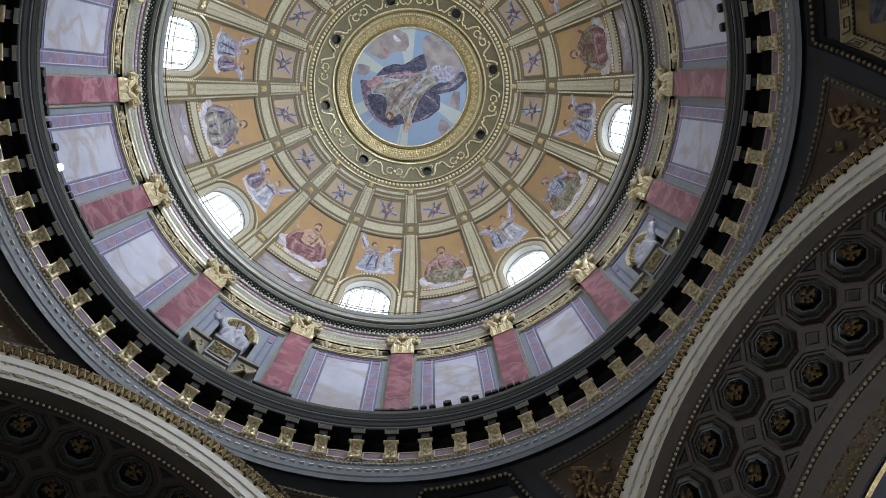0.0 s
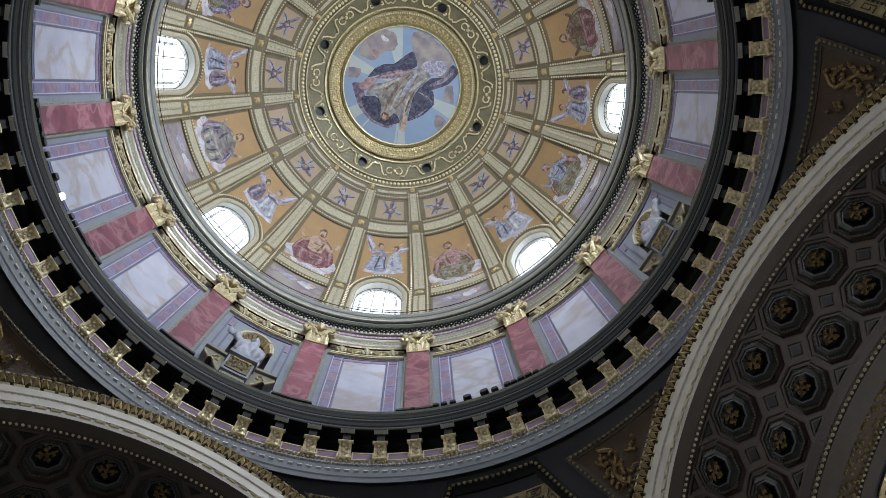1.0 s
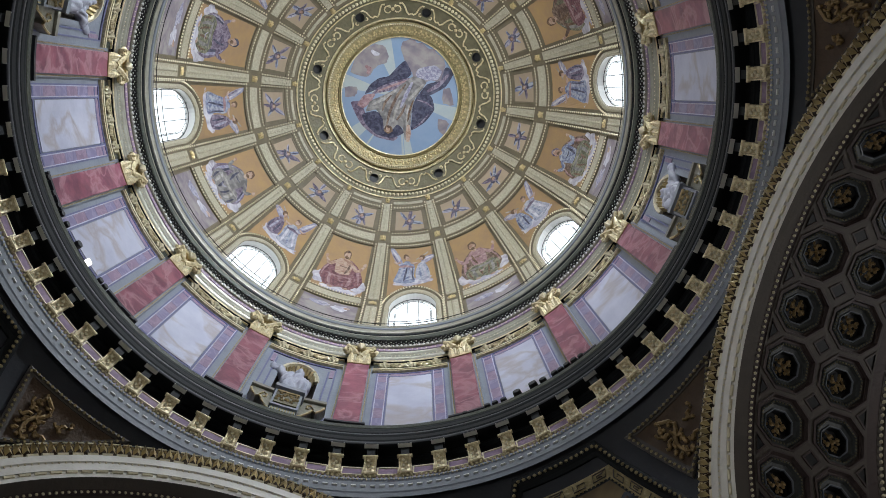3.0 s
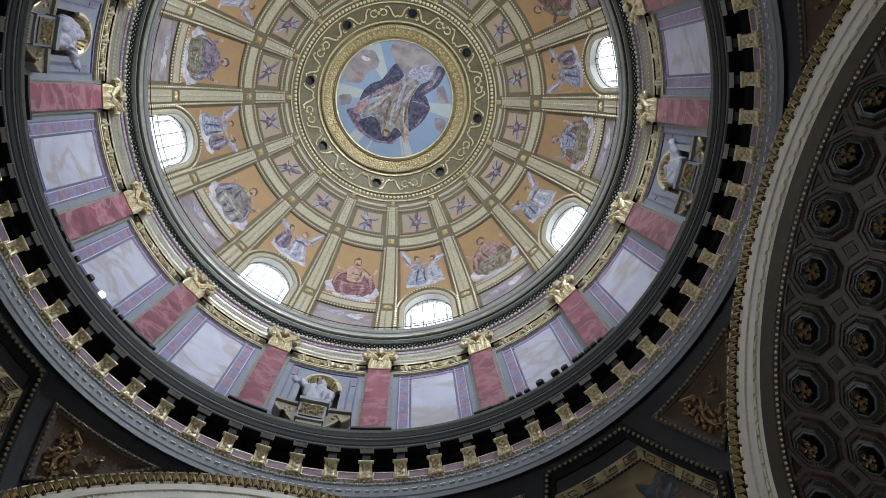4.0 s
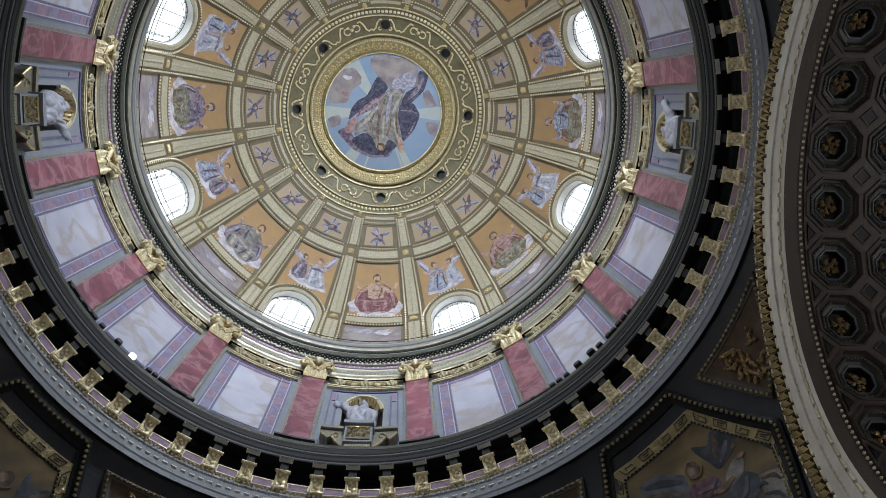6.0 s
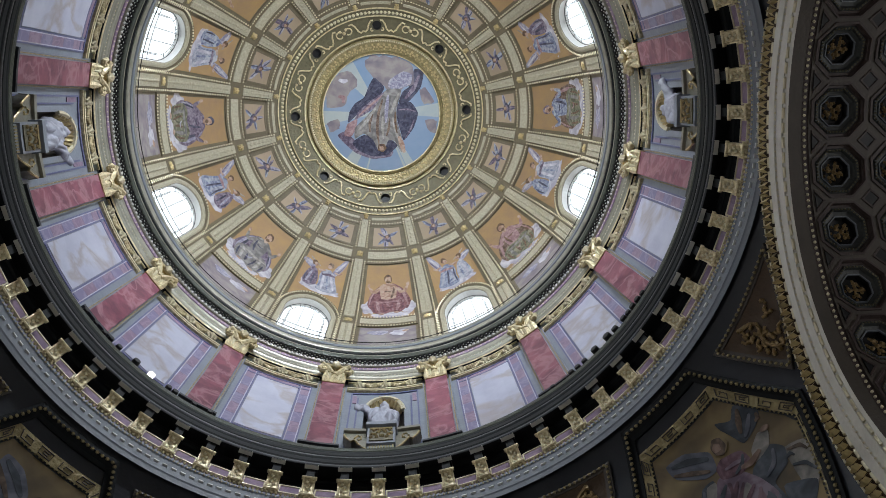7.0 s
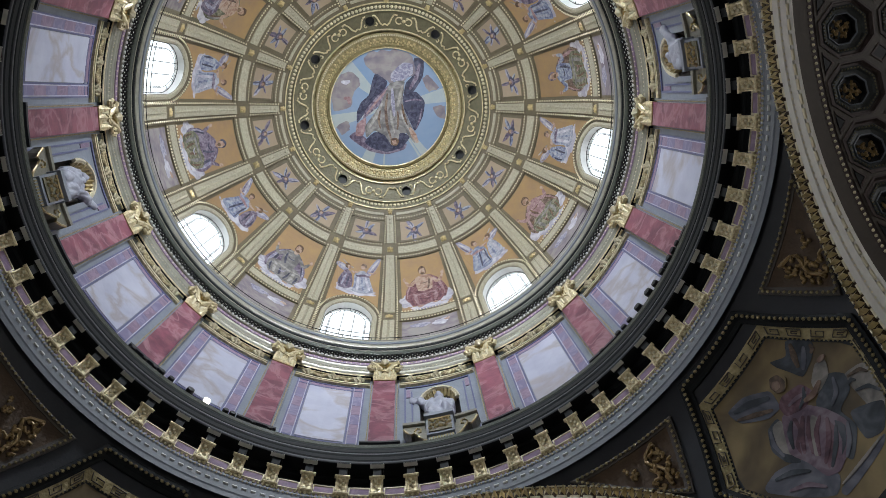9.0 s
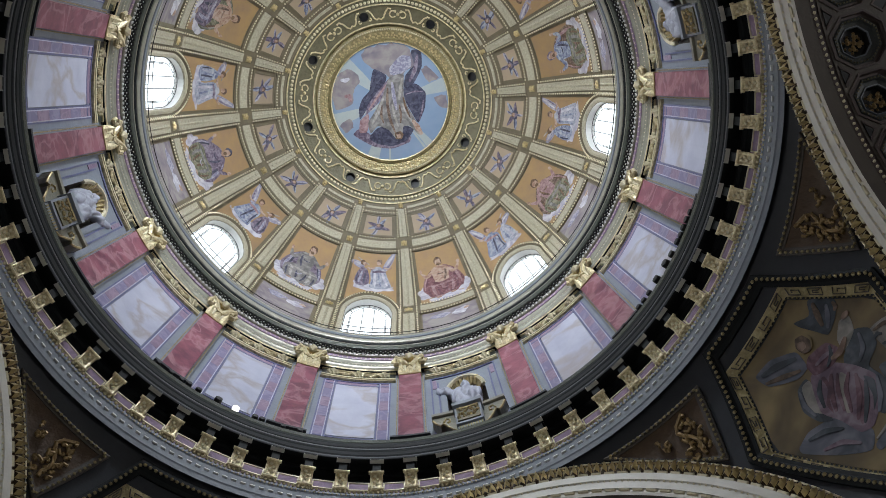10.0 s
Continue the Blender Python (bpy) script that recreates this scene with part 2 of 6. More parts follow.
M = dict(
    gold=material("gilding", (0.72, 0.58, 0.31), 0.3, 0.5, (0.38, 0.30, 0.15), 3.0, 0.5, 0.6, 9),
    gold_dull=material("dull_gilding", (0.43, 0.36, 0.19), 0.38, 0.4, (0.22, 0.18, 0.085), 4.0, 0.4, 0.9, 9),
    gold_pale=material("pale_gilding", (0.84, 0.78, 0.58), 0.3, 0.3, (0.62, 0.54, 0.36), 5.0, 0.6, 0.5, 12),
    leaf=material("leaf_gilding", (0.86, 0.75, 0.48), 0.28, 0.35, (0.42, 0.34, 0.19), 7.0, 0.35, 0.9, 9),
    olive=material("olive_gilding", (0.17, 0.15, 0.085), 0.5, 0.15, (0.09, 0.08, 0.045), 2.5, 0.5, 0.8, 7),
    cream=material("cream_stucco", (0.50, 0.455, 0.335), 0.5, 0.0, (0.29, 0.262, 0.188), 9.0, 0.4, 1.0, 13),
    ochre=material("ochre_plaster", (0.165, 0.133, 0.08), 0.6, 0.0, (0.105, 0.084, 0.05), 2.0, 0.6, 0.4, 14),
    orange=material("gold_ground", (0.36, 0.225, 0.085), 0.6, 0.0, (0.26, 0.165, 0.10), 1.2, 0.6, 0.15, 20, per_object=0.12),
    sand=material("sand_ground", (0.36, 0.275, 0.18), 0.6, 0.0, (0.29, 0.22, 0.155), 1.6, 0.6, 0.15, 20, per_object=0.10),
    plaster=material("white_plaster", (0.72, 0.72, 0.70), 0.7, 0.0, (0.62, 0.62, 0.60), 2.0, 0.6),
    grey=material("grey_marble", (0.28, 0.31, 0.36), 0.4, 0.0, (0.21, 0.23, 0.27), 1.5, 0.6, 0.2, 8),
    silver=material("pale_grey_stone", (0.62, 0.61, 0.56), 0.32, 0.0, (0.48, 0.47, 0.43), 2.0, 0.6, 0.2, 10),
    slate=material("slate_moulding", (0.16, 0.178, 0.205), 0.42, 0.0, (0.11, 0.122, 0.145), 1.5, 0.6, 0.2, 10),
    dark=material("dark_marble", (0.042, 0.046, 0.054), 0.42, 0.0, (0.026, 0.028, 0.034), 1.2, 0.6, 0.15, 9, shine=0.4),
    # Iron; also lines coffer and crown hollows, where it paints their shade.
    black=material("black_iron_and_shade", (0.012, 0.012, 0.014), 0.5, 0.2, (0.02, 0.02, 0.02), 4, 0.5),
    red=material("red_marble", (0.29, 0.09, 0.125), 0.28, 0.0, (0.155, 0.045, 0.075), 1.1, 0.22, veins=(0.44, 0.24, 0.27), vein_scale=0.9, per_object=0.18, vein_mix=0.7, distort=0.7),
    lustre=material("polished_silvery_stucco", (0.34, 0.325, 0.265), 0.36, 0.3, (0.20, 0.19, 0.15), 2.5, 0.5, 0.3, 8),
    moss=material("green_bronze", (0.075, 0.085, 0.065), 0.28, 0.3, (0.04, 0.045, 0.036), 3.0, 0.5, 0.4, 9),
    violet=material("violet_marble", (0.31, 0.215, 0.30), 0.3, 0.0, (0.22, 0.15, 0.23), 2.0, 0.4, veins=(0.45, 0.33, 0.42), vein_scale=1.4),
    white=material("white_marble", (0.60, 0.61, 0.71), 0.28, 0.0, (0.44, 0.45, 0.56), 0.55, 0.35, veins=(0.36, 0.29, 0.25), vein_scale=0.42, per_object=0.08, vein_mix=0.62, distort=0.5),
    lilac=material("lilac_marble", (0.25, 0.22, 0.36), 0.3, 0.0, (0.19, 0.165, 0.29), 2.2, 0.5, veins=(0.38, 0.35, 0.48), vein_scale=1.5, distort=0.7),
    blue=material("blue_border", (0.16, 0.17, 0.31), 0.4, 0.0, (0.11, 0.12, 0.23), 5, 0.5),
    dark_brown=material("brown_stucco", (0.085, 0.07, 0.058), 0.6, 0.0, (0.06, 0.05, 0.042), 1.6, 0.6, 0.3, 12),
    coffer=material("coffer_green", (0.052, 0.056, 0.054), 0.5, 0.0, (0.035, 0.038, 0.037), 2.0, 0.6, 0.3, 14),
    maroon=material("maroon_stucco", (0.062, 0.042, 0.038), 0.55, 0.0, (0.045, 0.03, 0.028), 2.0, 0.6, 0.3, 12),
    # Black marble; also paints shade under the gallery and in the cornice groove.
    ebony=material("black_marble_and_shade", (0.014, 0.016, 0.017), 0.55, 0.0, (0.008, 0.009, 0.010), 1.2, 0.6, 0.15, 9, shine=0.14),
    bronze=material("bronze_gilding", (0.36, 0.25, 0.11), 0.42, 0.4, (0.20, 0.13, 0.06), 4.0, 0.5, 0.6, 10),
    stone=material("light_stone", (0.72, 0.69, 0.62), 0.5, 0.0, (0.54, 0.51, 0.45), 1.5, 0.6, 0.25, 12),
    night=material("night_blue_vault", (0.05, 0.065, 0.11), 0.6, 0.0, (0.035, 0.045, 0.08), 1.0, 0.6),
    relief_ground=material("relief_ground", (0.10, 0.06, 0.03), 0.6, 0.0, (0.06, 0.035, 0.02), 3.0, 0.6, 0.6, 8),
    statue=material("statue_stone", (0.44, 0.45, 0.52), 0.5, 0.0, (0.30, 0.31, 0.38), 3.0, 0.6, 0.2, 14),
    floor=material("floor_marble", (0.55, 0.54, 0.53), 0.25, 0.0, (0.38, 0.37, 0.36), 0.7, 0.5),
    heaven=material("sky_fresco", (0.15, 0.235, 0.36), 0.7, 0.0, (0.25, 0.31, 0.41), 0.4, 0.5),
    ray=material("ray_fresco", (0.40, 0.42, 0.38), 0.7, 0.0, (0.28, 0.33, 0.36), 1.0, 0.6),
    cloud=drapery("cloud_fresco", ((0.32, 0.30, 0.36), (0.43, 0.41, 0.46), (0.54, 0.52, 0.56)), 0.8, 2.0),
    smoke=drapery("smoke_fresco", ((0.162, 0.136, 0.162), (0.221, 0.187, 0.196), (0.272, 0.246, 0.230)), 0.4, 1.4),
    skin=drapery("flesh_fresco", ((0.26, 0.15, 0.11), (0.36, 0.24, 0.18), (0.43, 0.32, 0.26)), 2.0, 4.0),
    hair=drapery("umber_fresco", ((0.07, 0.04, 0.03), (0.12, 0.07, 0.04), (0.19, 0.12, 0.07)), 2.0, 4.0),
    c_red=drapery("madder_cloth", ((0.095, 0.034, 0.041), (0.177, 0.075, 0.082), (0.252, 0.156, 0.163))),
    c_blue=drapery("blue_cloth", ((0.098, 0.107, 0.197), (0.197, 0.221, 0.303), (0.344, 0.369, 0.410))),
    c_rose=drapery("rose_cloth", ((0.208, 0.112, 0.120), (0.288, 0.176, 0.184), (0.368, 0.256, 0.256))),
    c_wine=drapery("wine_cloth", ((0.08, 0.03, 0.04), (0.13, 0.05, 0.065), (0.19, 0.08, 0.10))),
    c_night=drapery("deep_indigo_cloth", ((0.02, 0.02, 0.045), (0.045, 0.045, 0.08), (0.08, 0.08, 0.12))),
    c_white=drapery("white_cloth", ((0.19, 0.195, 0.25), (0.29, 0.295, 0.35), (0.39, 0.39, 0.43))),
    c_violet=drapery("violet_cloth", ((0.075, 0.052, 0.085), (0.15, 0.115, 0.16), (0.25, 0.215, 0.26))),
    c_green=drapery("green_cloth", ((0.07, 0.07, 0.04), (0.14, 0.14, 0.09), (0.26, 0.24, 0.17))),
    c_brown=drapery("brown_cloth", ((0.072, 0.040, 0.032), (0.136, 0.088, 0.064), (0.232, 0.168, 0.128))),
    c_indigo=drapery("indigo_cloth", ((0.028, 0.028, 0.049), (0.056, 0.056, 0.091), (0.098, 0.098, 0.140)), 0.9, 2.0),
    # Pendentive palette: its dim light put into darkened cloth and flesh colours.
    p_ground=drapery("shaded_gold_ground", ((0.06, 0.045, 0.026), (0.14, 0.10, 0.048), (0.25, 0.185, 0.085)), 0.16, 0.5),
    p_red=drapery("shaded_madder_cloth", ((0.048, 0.018, 0.030), (0.108, 0.048, 0.066), (0.192, 0.120, 0.144)), 0.8, 2.5),
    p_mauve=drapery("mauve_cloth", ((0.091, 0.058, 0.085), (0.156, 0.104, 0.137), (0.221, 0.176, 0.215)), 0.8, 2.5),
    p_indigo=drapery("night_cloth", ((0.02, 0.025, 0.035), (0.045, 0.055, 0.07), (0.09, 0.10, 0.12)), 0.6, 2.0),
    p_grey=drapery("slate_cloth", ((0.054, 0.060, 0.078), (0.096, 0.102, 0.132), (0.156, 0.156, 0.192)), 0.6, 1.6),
    p_beige=drapery("shaded_linen", ((0.120, 0.112, 0.105), (0.203, 0.188, 0.173), (0.285, 0.262, 0.240)), 0.8, 2.0),
    p_brown=drapery("shaded_umber", ((0.05, 0.03, 0.02), (0.09, 0.06, 0.04), (0.15, 0.10, 0.07)), 1.5, 3.0),
    p_skin=drapery("shaded_flesh", ((0.12, 0.07, 0.05), (0.19, 0.12, 0.09), (0.26, 0.18, 0.14)), 1.5, 3.0),
    c_grey=drapery("grey_cloth", ((0.12, 0.11, 0.11), (0.19, 0.178, 0.17), (0.28, 0.265, 0.25)), 0.9, 2.4),
    c_beige=drapery("beige_cloth", ((0.204, 0.187, 0.162), (0.306, 0.281, 0.255), (0.408, 0.383, 0.365)), 0.9, 2.4),
    wing=drapery("wing_fresco", ((0.17, 0.16, 0.24), (0.27, 0.26, 0.33), (0.39, 0.37, 0.42)), 2.5, 5.0),
)


def glow(name, colour, strength):
    m = bpy.data.materials.new(name)
    m.use_nodes = True
    bsdf = m.node_tree.nodes["Principled BSDF"]
    bsdf.inputs["Base Color"].default_value = (0, 0, 0, 1)
    bsdf.inputs["Emission Color"].default_value = (*colour, 1)
    bsdf.inputs["Emission Strength"].default_value = strength
    return m


def pane_glass():
    m = bpy.data.materials.new("window_glass")
    m.use_nodes = True
    n, ln = m.node_tree.nodes, m.node_tree.links
    clear = n.new("ShaderNodeBsdfTransparent")
    clear.inputs[0].default_value = (0.95, 0.97, 0.97, 1)
    gloss = n.new("ShaderNodeBsdfGlossy")
    gloss.inputs["Roughness"].default_value = 0.1
    mix = n.new("ShaderNodeMixShader")
    mix.inputs[0].default_value = 0.06
    ln.new(clear.outputs[0], mix.inputs[1])
    ln.new(gloss.outputs[0], mix.inputs[2])
    ln.new(mix.outputs[0], n["Material Output"].inputs[0])
    return m


M["glass"] = pane_glass()
M["overcast"] = glow("overcast_sky", (0.90, 0.95, 1.0), 2.1)
M["lamp_white"] = glow("lit_lamp", (1.0, 0.97, 0.9), 3.0)

# ---------------------------------------------------------------- light through the dome windows, and added arm fill lamps
for k in range(1, SECTORS, 2):
    lamp = bpy.data.lights.new("window_light", "AREA")
    lamp.shape, lamp.size, lamp.size_y = "RECTANGLE", 2.3, 2.2
    sunny = max(0.0, math.cos(radians((k - SUNNY) * STEP)))
    lamp.energy, lamp.color = WINDOW_WATTS * (0.08 + 3.5 * sunny ** 5), (0.83, 0.91, 1.0)
    ob = new("window_light", lamp)
    a = azim(k)
    ob.matrix_world = look(polar(DOME_R + 0.58, a, up(41.2)), polar(0, a, up(39.8)))
# Unseen fill lamps at the arm ends, added to brighten the lower church.
for q in range(4):
    lamp = bpy.data.lights.new("arm_fill_light", "AREA")
    lamp.shape, lamp.size, lamp.size_y = "RECTANGLE", 5.0, 7.0
    lamp.energy, lamp.color = ARM_WATTS[q], ARM_TINTS[q]
    ob = new("arm_fill_light", lamp)
    m = Matrix.Rotation(radians(90 * q), 4, "Z")
    ob.matrix_world = m @ look((0, -25.7, 10), (0, 10, 20))

# ---------------------------------------------------------------- dome shell
WIN_U, WIN_RISE, WIN_FOOT = 6.5, 11.5, -26.0   # half width and rise of the arch, foot (degrees)


def window_outline(grow=0.0, n=20):
    """(u, e) points of the window's arch, foot to foot."""
    w, r = WIN_U + grow, WIN_RISE + grow * 1.7
    arc = [(-w * math.cos(math.pi * i / n), r * math.sin(math.pi * i / n)) for i in range(n + 1)]
    return [(-w, WIN_FOOT), (-w, -12)] + arc + [(w, -12), (w, WIN_FOOT)]


def holed(b, fn, hole, rect, centre, steps=4, extra=48):
    """A patch fn(u, v) of the rectangle (u0, u1, v0, v1) with a star-shaped hole round centre."""
    u0, u1, v0, v1 = rect
    cx, cy = centre
    angles = [math.atan2(y - cy, x - cx) for x, y in hole]
    angles += [math.atan2(y - cy, x - cx) for x in (u0, u1) for y in (v0, v1)]
    angles += [math.pi * 2 * i / extra - math.pi for i in range(extra)]
    angles = sorted(set(round(t, 5) for t in angles))

    def reach(t):
        dx, dy = math.cos(t), math.sin(t)
        best = 0
        for (x1, y1), (x2, y2) in zip(hole, hole[1:] + hole[:1]):
            ex, ey = x2 - x1, y2 - y1
            den = dx * ey - dy * ex
            if abs(den) < 1e-9:
                continue
            s = ((x1 - cx) * ey - (y1 - cy) * ex) / den
            w = ((x1 - cx) * dy - (y1 - cy) * dx) / den
            if s > 0 and -1e-4 <= w <= 1.0001:
                best = max(best, s)
        return best
    rows = []
    for t in angles:
        dx, dy = math.cos(t), math.sin(t)
        far = min(((u1 if dx > 0 else u0) - cx) / dx if abs(dx) > 1e-6 else 1e9,
                  ((v1 if dy > 0 else v0) - cy) / dy if abs(dy) > 1e-6 else 1e9)
        near = min(reach(t), far)
        rows.append([fn(cx + dx * (near + (far - near) * j / steps), cy + dy * (near + (far - near) * j / steps)) for j in range(steps + 1)])
    n, m = len(rows), steps + 1
    b.add([p for r in rows for p in r],
          [(i * m + j, ((i + 1) % n) * m + j, ((i + 1) % n) * m + j + 1, i * m + j + 1) for i in range(n) for j in range(steps)])


b = Build()
for k in range(SECTORS):
    a = azim(k)
    h = STEP / 2
    if k % 2:
        holed(b, lambda u, e: on_dome(a + u, e), window_outline(), (-h, h, -36, 20), (0, -6))
        b.grid(lambda u, e: on_dome(a + u, e), span(-h, h, 8), span(20, 58, 16))
    else:
        b.grid(lambda u, e: on_dome(a + u, e), span(-h, h, 8), [-36, -24, -12] + span(0, 58, 24))
dome = single("dome_wall", b, M["ochre"], "ochre plastered inner dome with arched windows round its foot", "dome")
b = Build()
b.grid(lambda a, e: on_dome(a, e, -0.3), [5 * i for i in range(72)], [16, 30, 45, 60, 75, 89.9], True)
single("dome_cap", b, M["black"], "dark outer shell closing the dome above", "dome")
b = Build()
b.grid(lambda a, h: polar(13.5, a, up(h)), [7.5 * i for i in range(48)], [36, 50, 64, 78], True)
single("backdrop_sky", b, M["overcast"], "bright overcast sky outside the dome windows", "sky")

# windows: white reveal, iron bars, panes
GLASS_R = 0.34
for i, k in enumerate(range(1, SECTORS, 2)):
    a = azim(k)
    win = thing("window_%d" % (i + 1), "arched dome window with white reveal and thin iron bars", "window", kind="structure")
    line = window_outline()

    def at(u, e, r):
        p = on_dome(a + u, e)
        return polar(math.hypot(p.x, p.y) + r, a + u, p.z)
    b = Build()
    b.grid(lambda p, f: on_dome(a + p[0], p[1]) * (1 - f) + at(p[0] * 0.985, p[1] - 0.15, 0.45) * f, line, (0, 0.5, 1))
    part("reveal", b, M["plaster"], win)
    b = Build()
    inner = [(u * 0.97, e - 0.2) for u, e in line]
    cz = [at(u, e, GLASS_R) for u, e in inner]
    b.add(cz, [tuple(range(len(cz)))])
    g = part("pane", b, M["glass"], win)
    g.visible_shadow = False
    b = Build()
    bar = 0.017
    top = lambda u: WIN_RISE * math.sqrt(max(0, 1 - (u / WIN_U) ** 2))
    small = [(u * 0.76, e * 0.82 if e > 0 else e) for u, e in line]
    b.tube([at(u, e, GLASS_R - 0.03) for u, e in small], bar)
    b.tube([at(u * 0.965, e * 0.97 if e > 0 else e, GLASS_R - 0.03) for u, e in line], bar * 1.3)
    for u in (-1.55, 1.55):
        b.tube([at(u, e, GLASS_R - 0.03) for e in (WIN_FOOT, -10, top(u) - 0.4)], bar)
    for u in (-4.68, 4.68):
        b.tube([at(u, e, GLASS_R - 0.03) for e in (WIN_FOOT, -10, 0)], bar)
    for e in (-21, -9):
        b.tube([at(u, e, GLASS_R - 0.03) for u in span(-WIN_U, WIN_U, 4)], bar)
    for c in (30, 60, 90, 120, 150):
        c = radians(c)
        b.tube([at(WIN_U * f * math.cos(c), WIN_RISE * f * 1.03 * math.sin(c), GLASS_R - 0.03) for f in (0.79, 1.0)], bar)
    part("bars", b, M["black"], win)
    # moulded surround with its beads
    trim = thing("window_surround", "cream moulded surround of a dome window with a row of beads", "moulding", "window surrounds")
    b = Build()
    o1, o2 = window_outline(0.12), window_outline(1.35)
    prof = ((0.0, 0.0), (0.0, 0.07), (0.5, 0.09), (1.0, 0.05), (1.0, 0.0))
    b.grid(lambda i, p: on_dome(a + o1[i][0] + (o2[i][0] - o1[i][0]) * p[0], o1[i][1] + (o2[i][1] - o1[i][1]) * p[0], p[1]), range(len(o1)), prof)
    part("inner_mould", b, M["cream"], trim)
    b = Build()
    o3, o4 = window_outline(1.5), window_outline(2.7)
    b.grid(lambda i, p: on_dome(a + o3[i][0] + (o4[i][0] - o3[i][0]) * p[0], o3[i][1] + (o4[i][1] - o3[i][1]) * p[0], p[1]), range(len(o3)),
           ((0, 0), (0, 0.05), (0.5, 0.07), (1, 0.05), (1, 0)))
    part("outer_mould", b, M["ochre"], trim)
    b = Build()
    pts = [on_dome(a + u, e, 0.1) for u, e in window_outline(2.1, 40)]
    run = 0.0
    for p, q in zip(pts, pts[1:]):
        d = (q - p).length
        while run < d:
            b.bead(p.lerp(q, run / d), 0.055)
            run += 0.34 if p.z < up(SPRING + 0.6) else 0.18
        run -= d
    part("beads", b, M["gold_pale"], trim)


def bead_run(b, fn, length, gap, r):
    """Beads along fn(0..1) of that length."""
    n = max(2, int(length / gap))
    for i in range(n):
        b.bead(fn((i + 0.5) / n), r)


# ---------------------------------------------------------------- ribs
def make_rib(a):
    rib = thing("dome_rib", "cream panelled plaster rib of the dome edged with gilt beads", "rib", "ribs of the dome")
    on = lambda u, e, d: on_dome(a + u, e, d)
    b = Build()
    b.slab(on, [-2.9, -1.45, 0, 1.45, 2.9], span(-32, 55, 44), -0.01, 0.10)
    part("rib_body", b, M["ochre"], rib)
    for e0, e1 in ((-30, -3.2), (4.6, 36.7), (41.8, 52.6)):
        b = Build()
        b.slab(on, [-1.55, 0, 1.55], span(e0, e1, max(4, int((e1 - e0) / 2))), 0.09, 0.15)
        inlay = part("inlay", b, M["cream"], rib, "long cream stucco inlay")
        b = Build()
        for u in (-1.4, 1.4):
            b.tube([on(u, e, 0.155) for e in span(e0 + 0.3, e1 - 0.3, 12)], 0.025)
        bead_run(b, lambda t: on(0, e0 + 0.6 + (e1 - e0 - 1.2) * t, 0.15), DOME_R * radians(e1 - e0), 0.3, 0.085)
        part("chain_relief", b, M["cream"], inlay, kind="stuff")
    for u in (-2.3, 2.3):
        b = Build()
        for e0, e1, gap in ((-30, 8, 0.33), (8, 36.5, 0.2), (41.5, 53, 0.17)):
            bead_run(b, lambda t: on(u, e0 + (e1 - e0) * t, 0.12), DOME_R * radians(e1 - e0), gap, 0.055)
        part("bead_row", b, M["gold_pale"], rib, kind="stuff")
    for e in (1.0, 39.1, 54.0):
        b = Build()
        w = 1.25 if e < 50 else 0.9
        b.slab(on, [-w, w], [e - w * 0.85, e + w * 0.85], 0.09, 0.12)
        part("boss_plate", b, M["gold_dull"], rib)
        b = Build()
        c = on(0, e, 0.16)
        b.bead(c, 0.11)
        for i in range(5):
            g = radians(72 * i + 18)
            b.bead(on(0.75 * math.cos(g), e + 0.7 * math.sin(g), 0.14), 0.085)
        part("rosette", b, M["gold"], rib, "small gilt rosette", kind="stuff")
    return rib


for k in range(SECTORS):
    make_rib(azim(k + 0.5))

# ---------------------------------------------------------------- horizontal bands between the ribs
for k in range(SECTORS):
    a = azim(k)
    on = lambda u, e, d: on_dome(a + u, e, d)
    for e0, e1, bead_rows in ((36.2, 41.2, (36.2, 41.4)), (51.6, 54.6, (51.5,))) + (((-2.6, 4.6, (5.4, -3.0)),) if k % 2 == 0 else ()):
        bar = thing("dome_band", "cream stucco band between two dome ribs edged with beads", "band", "bands of the dome")
        b = Build()
        b.slab(on, span(-8.5, 8.5, 8), [e0 - 0.8, (e0 + e1) / 2, e1 + 0.6], -0.01, 0.08)
        part("band_body", b, M["ochre"], bar)
        b = Build()
        b.slab(on, span(-7.9, 7.9, 8), span(e0 + 1.1, e1 - 1.0, 2), 0.07, 0.13)
        part("inlay", b, M["cream"], bar)
        b = Build()
        for e in bead_rows:
            bead_run(b, lambda t: on(-8 + 16 * t, e, 0.10), radians(16) * DOME_R * math.cos(radians(e)), 0.16, 0.052)
        part("bead_row", b, M["gold_pale"], bar, kind="stuff")


# ---------------------------------------------------------------- painted fields
rng = random.Random(7)


def blob(cx, cy, rx, ry, lobes=0, amp=0.12, turn=0.0, n=40, seed=0):
    """A closed uneven outline."""
    r = random.Random(seed)
    ph = [r.uniform(0, 6.28) for _ in range(4)]
    pts = []
    for i in range(n):
        t = 2 * math.pi * i / n
        f = 1 + amp * (0.6 * math.sin(2 * t + ph[0]) + 0.5 * math.sin(3 * t + ph[1]) + 0.35 * math.sin(5 * t + ph[2]))
        if lobes:
            f *= 0.82 + 0.25 * abs(math.sin(lobes * t / 2 + ph[3]))
        x, y = rx * f * math.cos(t), ry * f * math.sin(t)
        c, s = math.cos(turn), math.sin(turn)
        pts.append((cx + x * c - y * s, cy + x * s + y * c))
    return pts


